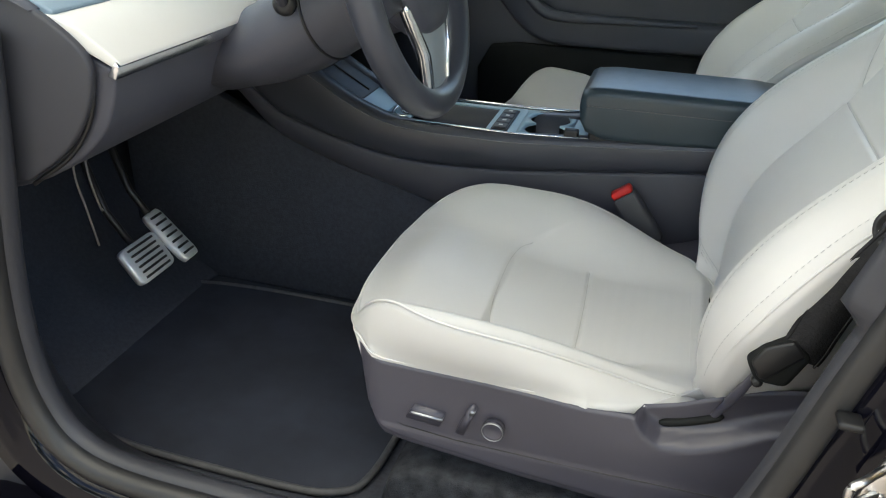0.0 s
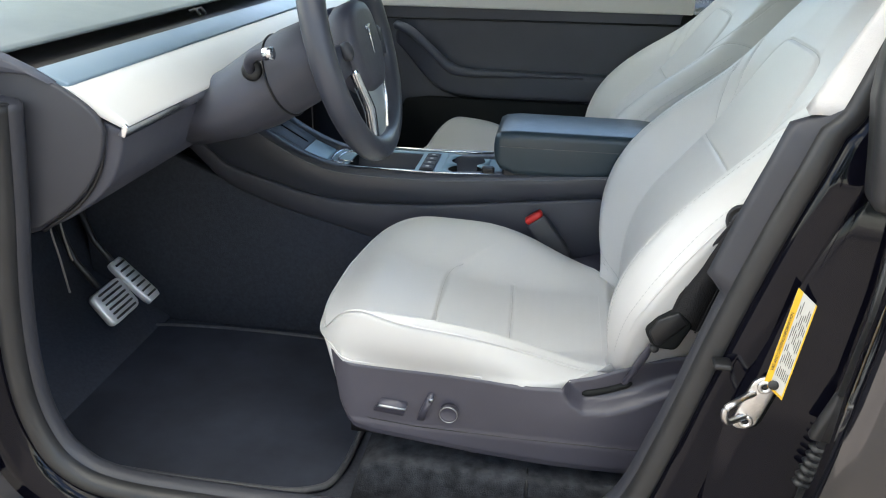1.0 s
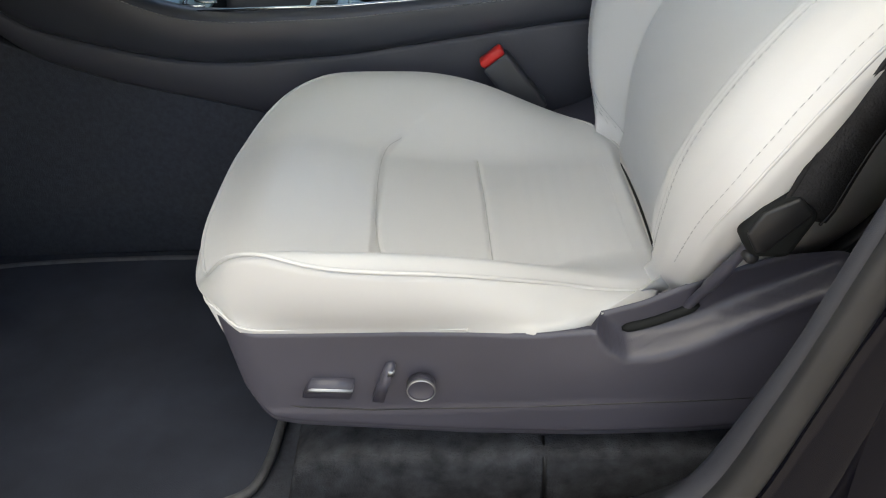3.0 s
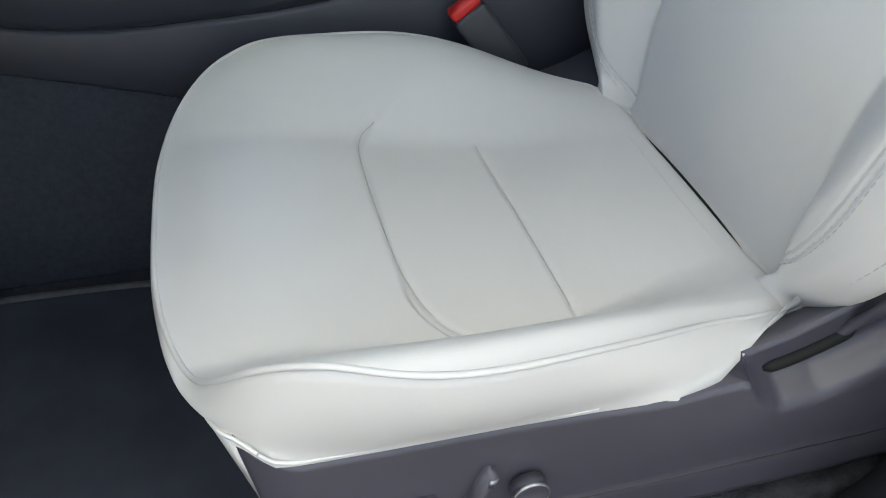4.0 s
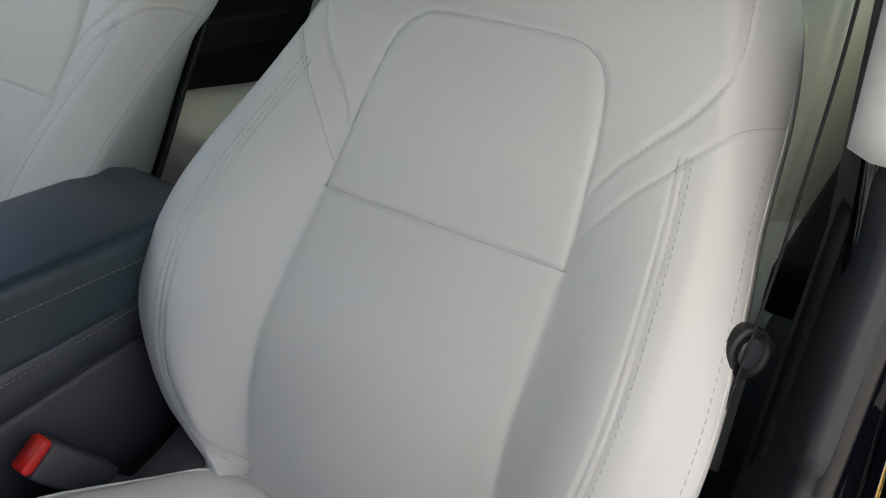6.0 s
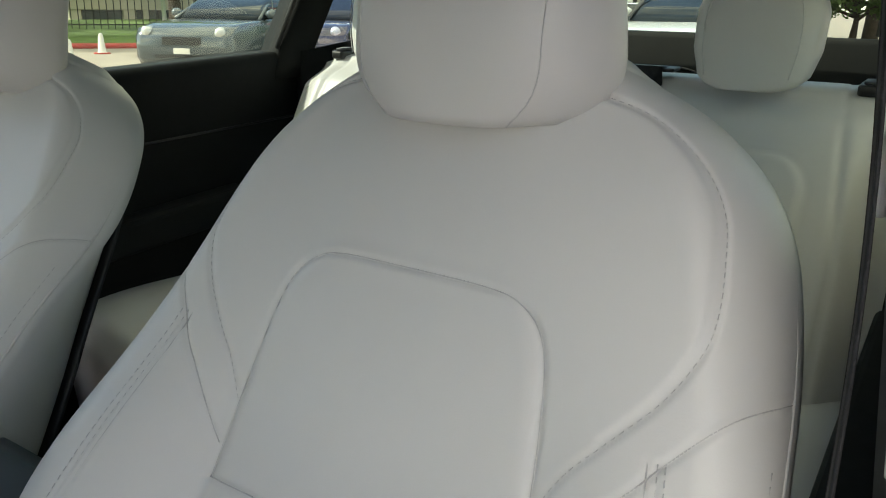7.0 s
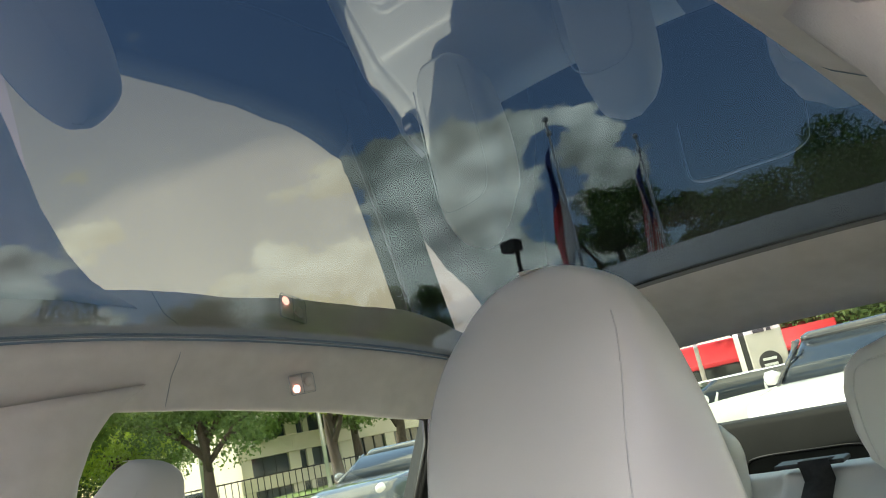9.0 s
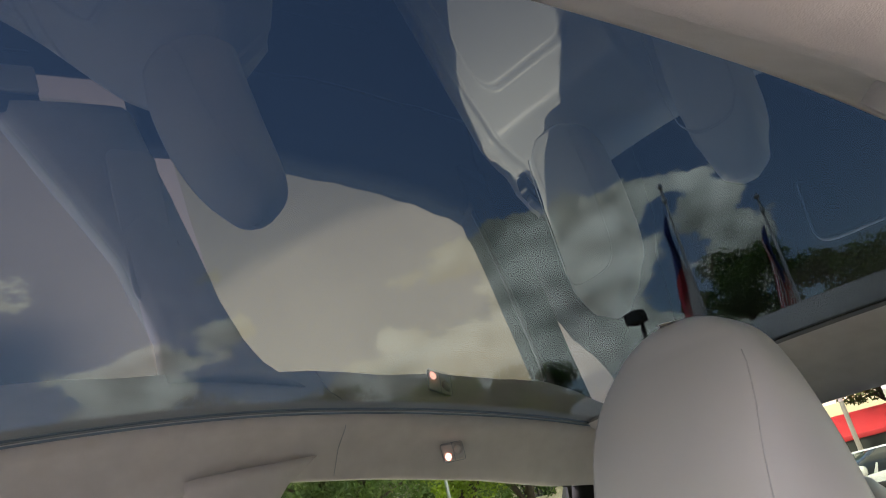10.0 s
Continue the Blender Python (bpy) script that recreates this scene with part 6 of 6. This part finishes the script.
tree(22.5, 46, 12.0, 4.8, LEAF_B, 9, "dark oak tree behind the flagpoles")
tree(13, 42, 12.5, 4.0, LEAF_B, 10, "dark tree beyond the road")
tree(6, 46, 11.5, 4.5, LEAF_B, 11, "dark tree beyond the road")
tree(-6, 24, 8.5, 4.2, LEAF_B, 12, "dark tree beyond the road")
tree(4, 32, 9.5, 5.6, LEAF_B, 26, "broad dark tree beyond the road")
tree(-3, 30, 9, 5.6, LEAF_B, 27, "broad dark tree beyond the road")
tree(11.5, 36, 10, 5.8, LEAF_B, 28, "broad dark tree beyond the road")
tree(17.5, 40, 10.5, 5.8, LEAF_B, 29, "broad dark tree beyond the road")
tree(50, 60, 12, 6.0, LEAF_B, 13, "far green tree over the offices")

for az, d, h, sp, seed in ((-1, 40, 5.2, 4.6, 31), (7, 38, 5.0, 4.6, 32), (14.5, 44, 5.6, 5.0, 33), (34, 52, 6.0, 5.5, 34), (66, 52, 6.5, 5.5, 35), (75, 42, 6.0, 5.2, 36), (84, 44, 7.0, 5.5, 37), (46, 70, 8, 6, 38)):
    tree(az, d, h, sp, LEAF_B, seed, "low dark green tree closing the view")

# office building
bl = outthing("office_building", "beige three-storey office building with dark window bands", "building", 50.0, 62, 52 - 90 + 32)
W, D, Hh = 19.0, 12.0, 6.4


def bbox(x0, x1, y0, y1, z0, z1):
    return box(x0, x1, y0, y1, z0, z1)


outpart("wall", bbox(-W / 2, W / 2, .35, D, 0, Hh), STUCCO, bl, smooth=False)
edged(outpart("parapet", bbox(-W / 2 - .3, W / 2 + .3, -.1, D, Hh, Hh + .9), STUCCO, bl, smooth=False), .05, 2)
outpart("plinth", bbox(-W / 2 - .1, W / 2 + .1, 0, .4, 0, .1), STUCCO, bl, smooth=False)
BANDS = ((.1, .75), (1.65, 2.95), (4.15, 5.45))
for z0, z1 in ((.75, 1.65), (2.95, 4.15), (5.45, Hh)):
    edged(outpart("floor_band", bbox(-W / 2 - .2, W / 2 + .2, -.1, .4, z0, z1), STUCCO, bl, smooth=False), .05, 2)
for z0, z1 in BANDS:
    x, k = -W / 2 + .8, 0
    while x < W / 2 - 3:
        wdt, pier = ((2.9, .9), (.55, .45), (2.4, 1.3))[k % 3]
        win = outpart("window", bbox(x, x + wdt, .22, .36, z0, z1), BGLASS, bl, smooth=False)
        if wdt > 1:
            for q in (1, 2):
                outpart("mullion", bbox(x + q * wdt / 3 - .05, x + q * wdt / 3 + .05, .17, .24, z0, z1), TYRE, win, smooth=False)
        outpart("pier", bbox(x + wdt, x + wdt + pier, 0, .4, z0, z1), STUCCO, bl, smooth=False)
        x, k = x + wdt + pier, k + 1
    outpart("pier", bbox(-W / 2, -W / 2 + .8, 0, .4, z0, z1), STUCCO, bl, smooth=False)
    outpart("pier", bbox(x, W / 2, 0, .4, z0, z1), STUCCO, bl, smooth=False)

# a fence of thin bars before the offices
fence = outthing("metal_fence", "black metal bar fence along the lawn", "fence", 60, 40, 150)
for k in range(60):
    outpart("fence_bar", bbox(-9 + k * .3, -9 + k * .3 + .04, 0, .04, .1, 1.7), TYRE, fence, smooth=False)
for z in (.3, 1.6):
    outpart("fence_rail", bbox(-9, 9, .01, .05, z, z + .06), TYRE, fence, smooth=False)


def suv(name, label, az, dist, turn, paint, roofpaint, length=4.9, height=1.78, lift=0.0):
    """A parked off-roader about its own origin, nose towards +x."""
    e = outthing(name, label, "car", az, dist, turn, "parked cars")
    L, Wd = length / 2, .98
    prof = [(-L, .45), (-L, 1.05), (-L + .1, 1.18), (-.15 * L, 1.15), (.10 * L, 1.13), (.30 * L, 1.10), (.75 * L, 1.04), (.95 * L, .95), (L, .80), (L, .42), (L - .1, .30), (-L + .1, .32)]
    prof = [(px, pz + lift * (pz > .7)) for px, pz in prof]
    rows = []
    for y, k in ((-Wd, .93), (-Wd + .05, .985), (-Wd + .18, 1.0), (0, 1.015), (Wd - .18, 1.0), (Wd - .05, .985), (Wd, .93)):
        rows.append([(px * (k if abs(y) > .9 else 1.0), y, .6 + (pz - .6) * k) for px, pz in prof])
    body_ = outpart("body", fixed(loft(rows)), paint, e)
    cab = []
    for z, xf, xr, w in ((1.10 + lift, .36 * L, -.96 * L, .90), (1.30 + lift, .20 * L, -.95 * L, .86), (1.52 + lift * .5, .02 * L, -.93 * L, .80), (height - .12, -.10 * L, -.90 * L, .75)):
        cab.append([(x, y, z) for x, y in rounded((xf + xr) / 2, 0, (xf - xr) / 2, w, .12, 4)])
    outpart("glasshouse", fixed(loft(cab)), CARGLASS, e)
    edged(outpart("roof", fixed(loft([[(x, y, z) for x, y in rounded((-.12 - .90) / 2 * L, 0, (.90 - .10) / 2 * L * sc, .76 * sc, .15, 4)] for z, sc in ((height - .13, 1.0), (height - .05, 1.0), (height, .90))])), roofpaint, e), .02, 2)
    for s in (-1, 1):
        for a in (-.93, -.45, .08):
            p0, p1 = (a * L + .02, s * .905, 1.10 + lift), (a * L - .10 * (a > 0) * L, s * .765, height - .1)
            outpart("window_post", fixed(tube([p0, p1], .035, 6)), roofpaint, e)
        outpart("front_post", fixed(tube([(.37 * L, s * .89, 1.10 + lift), (-.08 * L, s * .75, height - .1)], .035, 6)), roofpaint, e)
        outpart("mirror", fixed(disc_tube((.24 * L, s * 1.0, 1.20 + lift), (0, s, 0), [(-.10, .05), (0, .10), (.10, .09), (.13, .03)], 14)), paint, e)
        outpart("headlight", fixed(disc_tube((L - .12, s * .72, .88), (1, s * .35, 0), [(-.08, .11), (.08, .10), (.11, .06), (.115, .005)], 16)), POLE, e, "bright headlight")
        for xx in (.60 * L, -.58 * L):
            wh = outpart("wheel", fixed(disc_tube((xx, s * .84, .38), (0, s, 0), [(-.12, .37), (.09, .38), (.13, .34), (.13, .25)], 28)), TYRE, e)
            outpart("rim", fixed(disc_tube((xx, s * .84, .38), (0, s, 0), [(.08, .26), (.12, .25), (.10, .12), (.13, .03), (.13, .002)], 20)), POLE, wh)
    outpart("grille", bbox(L - .06, L + .015, -.38, .38, .66, .80), TYRE, e, "dark front grille", smooth=False)
    outpart("lower_grille", bbox(L - .05, L + .012, -.55, .55, .42, .48), TYRE, e, smooth=False)
    outpart("number_plate", bbox(L + .005, L + .03, -.16, .16, .50, .60), CONEM, e, smooth=False)
    return e


suv("parked_car", "grey off-road car parked across the car park", 47.9, 17.8, 203, CARGREY, CARGREY, 4.8, 1.64)
suv("parked_car", "dark off-road car parked beside the grey one", 41.5, 19.0, 206, CARBLACK, CARBLACK)
suv("parked_car", "white off-road car with dark roof parked behind", 16.0, 12.0, 180 + 6, CARWHITE, CARBLACK, 4.8, 1.90, .18)
suv("parked_car", "white car parked by the sign", 26.5, 17, 150, CARWHITE, CARWHITE, 4.6, 1.55)
suv("parked_car", "dark car parked behind the fence", 63, 38, 150, CARBLACK, CARBLACK, 4.6, 1.5)

suv("parked_car", "black car parked close beside the passenger side", 95.0, 6.9, 0, CARBLACK, CARBLACK, 4.7, 1.46)

for az, d in ((59.3, 21.0), (58.4, 20.4), (56.4, 24.2)):
    c = outthing("bollard", "small white cone bollard on the paving", "bollard", az, d, 0, "bollards")
    outpart("cone", fixed(disc_tube((0, 0, 0), (0, 0, 1), [(0, .15), (.04, .15), (.05, .11), (.50, .06), (.55, .035), (.56, .004)], 16)), CONEM, c)
    outpart("base", fixed(disc_tube((0, 0, 0), (0, 0, 1), [(0, .22), (.03, .22), (.04, .18)], 16)), KERB, c)

lp = outthing("lamp_post", "pale lamp post before the offices", "lamp post", 52.3, 34)
outpart("post", fixed(tube([(0, 0, 0), (0, 0, 3.5), (0, 0, 7)], [.09, .08, .06], 10)), POLE, lp)
outpart("base", fixed(disc_tube((0, 0, 0), (0, 0, 1), [(0, .3), (.6, .28), (.62, .1)], 16)), CONEM, lp)
lp2 = outthing("lamp_post", "pale lamp post among the trees", "lamp post", 60.5, 36)
outpart("post", fixed(tube([(0, 0, 0), (0, 0, 7)], .08, 10)), POLE, lp2)

sign = outthing("sign_pillar", "grey stone sign pillar with a dark round emblem", "sign", 21.2, 20, 180 + 21)
edged(outpart("slab", bbox(-.2, .2, -.41, .41, 0, 3.1), CONCRETE, sign, smooth=False), .03, 2)
outpart("emblem", fixed(disc_tube((.20, 0, 1.66), (1, 0, 0), [(0, .25), (.03, .25), (.04, .22), (.04, .002)], 28)), TYRE, sign, "dark round emblem")
for k in range(2):
    outpart("emblem_bar", bbox(.24, .25, -.15, .15, 1.57 + k * .13, 1.63 + k * .13), POLE, sign, smooth=False)
for k, (y0, y1) in enumerate(((-.26, .24), (-.2, .05), (.1, .2))):
    outpart("lettering_bar", bbox(.2, .215, y0, y1, 2.52 - .16 * (k > 0), 2.62 - .16 * (k > 0)), TYRE, sign, smooth=False)
outpart("pale_post", bbox(-.1, .1, -.66, -.54, 0, 3.1), CONEM, sign, smooth=False)
outpart("dark_joint", bbox(-.1, .1, -.54, -.41, 0, 3.05), TYRE, sign, smooth=False)

can = outthing("red_canopy", "red canopy roofs over a white building", "canopy", 26, 40, 26)
outpart("shop_wall", bbox(0, 8, -7, 9, 0, 3.2), CONEM, can, smooth=False)
outpart("shop_window", bbox(-.05, .05, -5, 7, .8, 2.2), BGLASS, can, smooth=False)
edged(outpart("canopy_roof", prism([(-2.2, 2.3), (.2, 3.3), (8, 3.5), (8, 3.2), (-2.2, 2.1)], "y", -7.5, 9.5), REDCAN, can), .03, 2)
can2 = outthing("red_canopy", "red canopy beyond the parked white car", "canopy", 18.7, 34, 16)
edged(outpart("canopy_roof", prism([(-1.5, 2.2), (0, 2.9), (1.5, 2.2), (1.5, 2.1), (-1.5, 2.1)], "y", -1.2, 1.8), REDCAN, can2), .03, 2)
for y in (-1, 1.6):
    outpart("canopy_post", bbox(-.05, .05, y, y + .08, 0, 2.2), CONEM, can2, smooth=False)


def flag(az, dist, h, label, kind):
    e = outthing("flagpole", label, "flagpole", az, dist, az + 90, "flagpoles")
    outpart("pole", fixed(tube([(0, 0, 0), (0, 0, h * .6), (0, 0, h)], [.08, .065, .04], 10)), POLE, e)
    outpart("ball", fixed(disc_tube((0, 0, h), (0, 0, 1), [(0, .03), (.04, .09), (.10, .115), (.16, .09), (.20, .02)], 16)), POLE, e)
    outpart("truck", fixed(disc_tube((0, 0, h - .55), (0, 0, 1), [(0, .05), (.05, .10), (.2, .10), (.25, .05)], 14)), POLE, e)
    nu, nv, drop = 14, 26, 4.2

    def cloth(u, v):
        x = .10 + u * (.34 + .22 * v) + .08 * math.sin(v * 7 + u * 4)
        y = .16 * math.sin(u * 9 + v * 3) * u
        return (x, y, h - .9 - v * drop - u * .9)
    def panel(name, u0, u1, v0, v1, mat):
        rows_ = [[cloth(u0 + (u1 - u0) * i / nu, v0 + (v1 - v0) * j / nv) for i in range(nu + 1)] for j in range(nv + 1)]
        ob = outpart(name, loft(rows_, False, False), mat, e)
        so = ob.modifiers.new("thick", 'SOLIDIFY')
        so.thickness = .02
    if kind == "stripes":
        panel("canton", 0, .5, 0, .42, FLAGBLUE)
        for k in range(7):
            panel("stripe", .5 + k * .5 / 7, .5 + (k + 1) * .5 / 7, 0, 1, FLAGRED if k % 2 == 0 else FLAGWHITE)
        for k in range(7):
            panel("stripe", k * .5 / 7, (k + 1) * .5 / 7, .42, 1, FLAGRED if k % 2 == 0 else FLAGWHITE)
    else:
        panel("blue_field", 0, 1, 0, .36, FLAGBLUE)
        panel("white_field", 0, .45, .36, 1, FLAGWHITE)
        panel("red_field", .45, 1, .36, 1, FLAGRED)


flag(31.6, 27, 11.5, "tall flagpole with a blue, white and red flag hanging", "bands")
flag(25.6, 28, 10.3, "tall flagpole with a striped red and white flag hanging", "stripes")
sl_ = outthing("car_park_light", "dark floodlight on a pole", "street lamp", 36.0, 26, 0)
outpart("pole", fixed(tube([(0, 0, 0), (0, 0, 7.1)], .07, 8)), TYRE, sl_)
edged(outpart("lamp_head", bbox(-.25, .25, -.15, .45, 7.0, 7.4), TYRE, sl_, smooth=False), .05, 2)
for az, d in ((42.5, 60), (20.5, 62)):
    up = outthing("utility_pole", "wooden utility pole with cross arms", "utility pole", az, d, az + 90, "utility poles")
    outpart("pole", fixed(tube([(0, 0, 0), (0, 0, 10.6)], [.16, .11], 8)), BARK, up)
    for z in (9.2, 10.0):
        outpart("cross_arm", bbox(-1.2, 1.2, -.06, .06, z, z + .14), BARK, up, smooth=False)

# added, unseen tower beside the car park, beyond the passenger door, for shade
sun_blocker = outthing("shade_tower", "unseen plain beige stucco tower added to shade the front seats", "building", 90, 0, SUN_AZ - 90)
outpart("wall", bbox(-2.2, .62, 16, 19, 0, 23), STUCCO, sun_blocker, smooth=False)
outpart("parapet", bbox(-2.3, .68, 15.9, 19.1, 23, 23.8), STUCCO, sun_blocker, smooth=False)
# lower wing, added so that its shade edge falls on the paving
outpart("shade_wing", bbox(.68, 4.76, 16, 19, 0, 11.8), STUCCO, sun_blocker, smooth=False)
# tree belt out of view on the driver side, sized to cut horizon light
for az, d, h, sp, seed in ((-46, 22, 8.5, 4.5, 21), (-62, 23, 9, 4.8, 22), (-78, 22, 8.5, 4.8, 23), (-94, 23, 9, 4.8, 24), (-110, 22, 8.5, 4.8, 25), (-127, 23, 9, 4.8, 30)):
    tree(az, d, h, sp, LEAF_B, seed, "leafy green tree out of view, set to block low sky light")
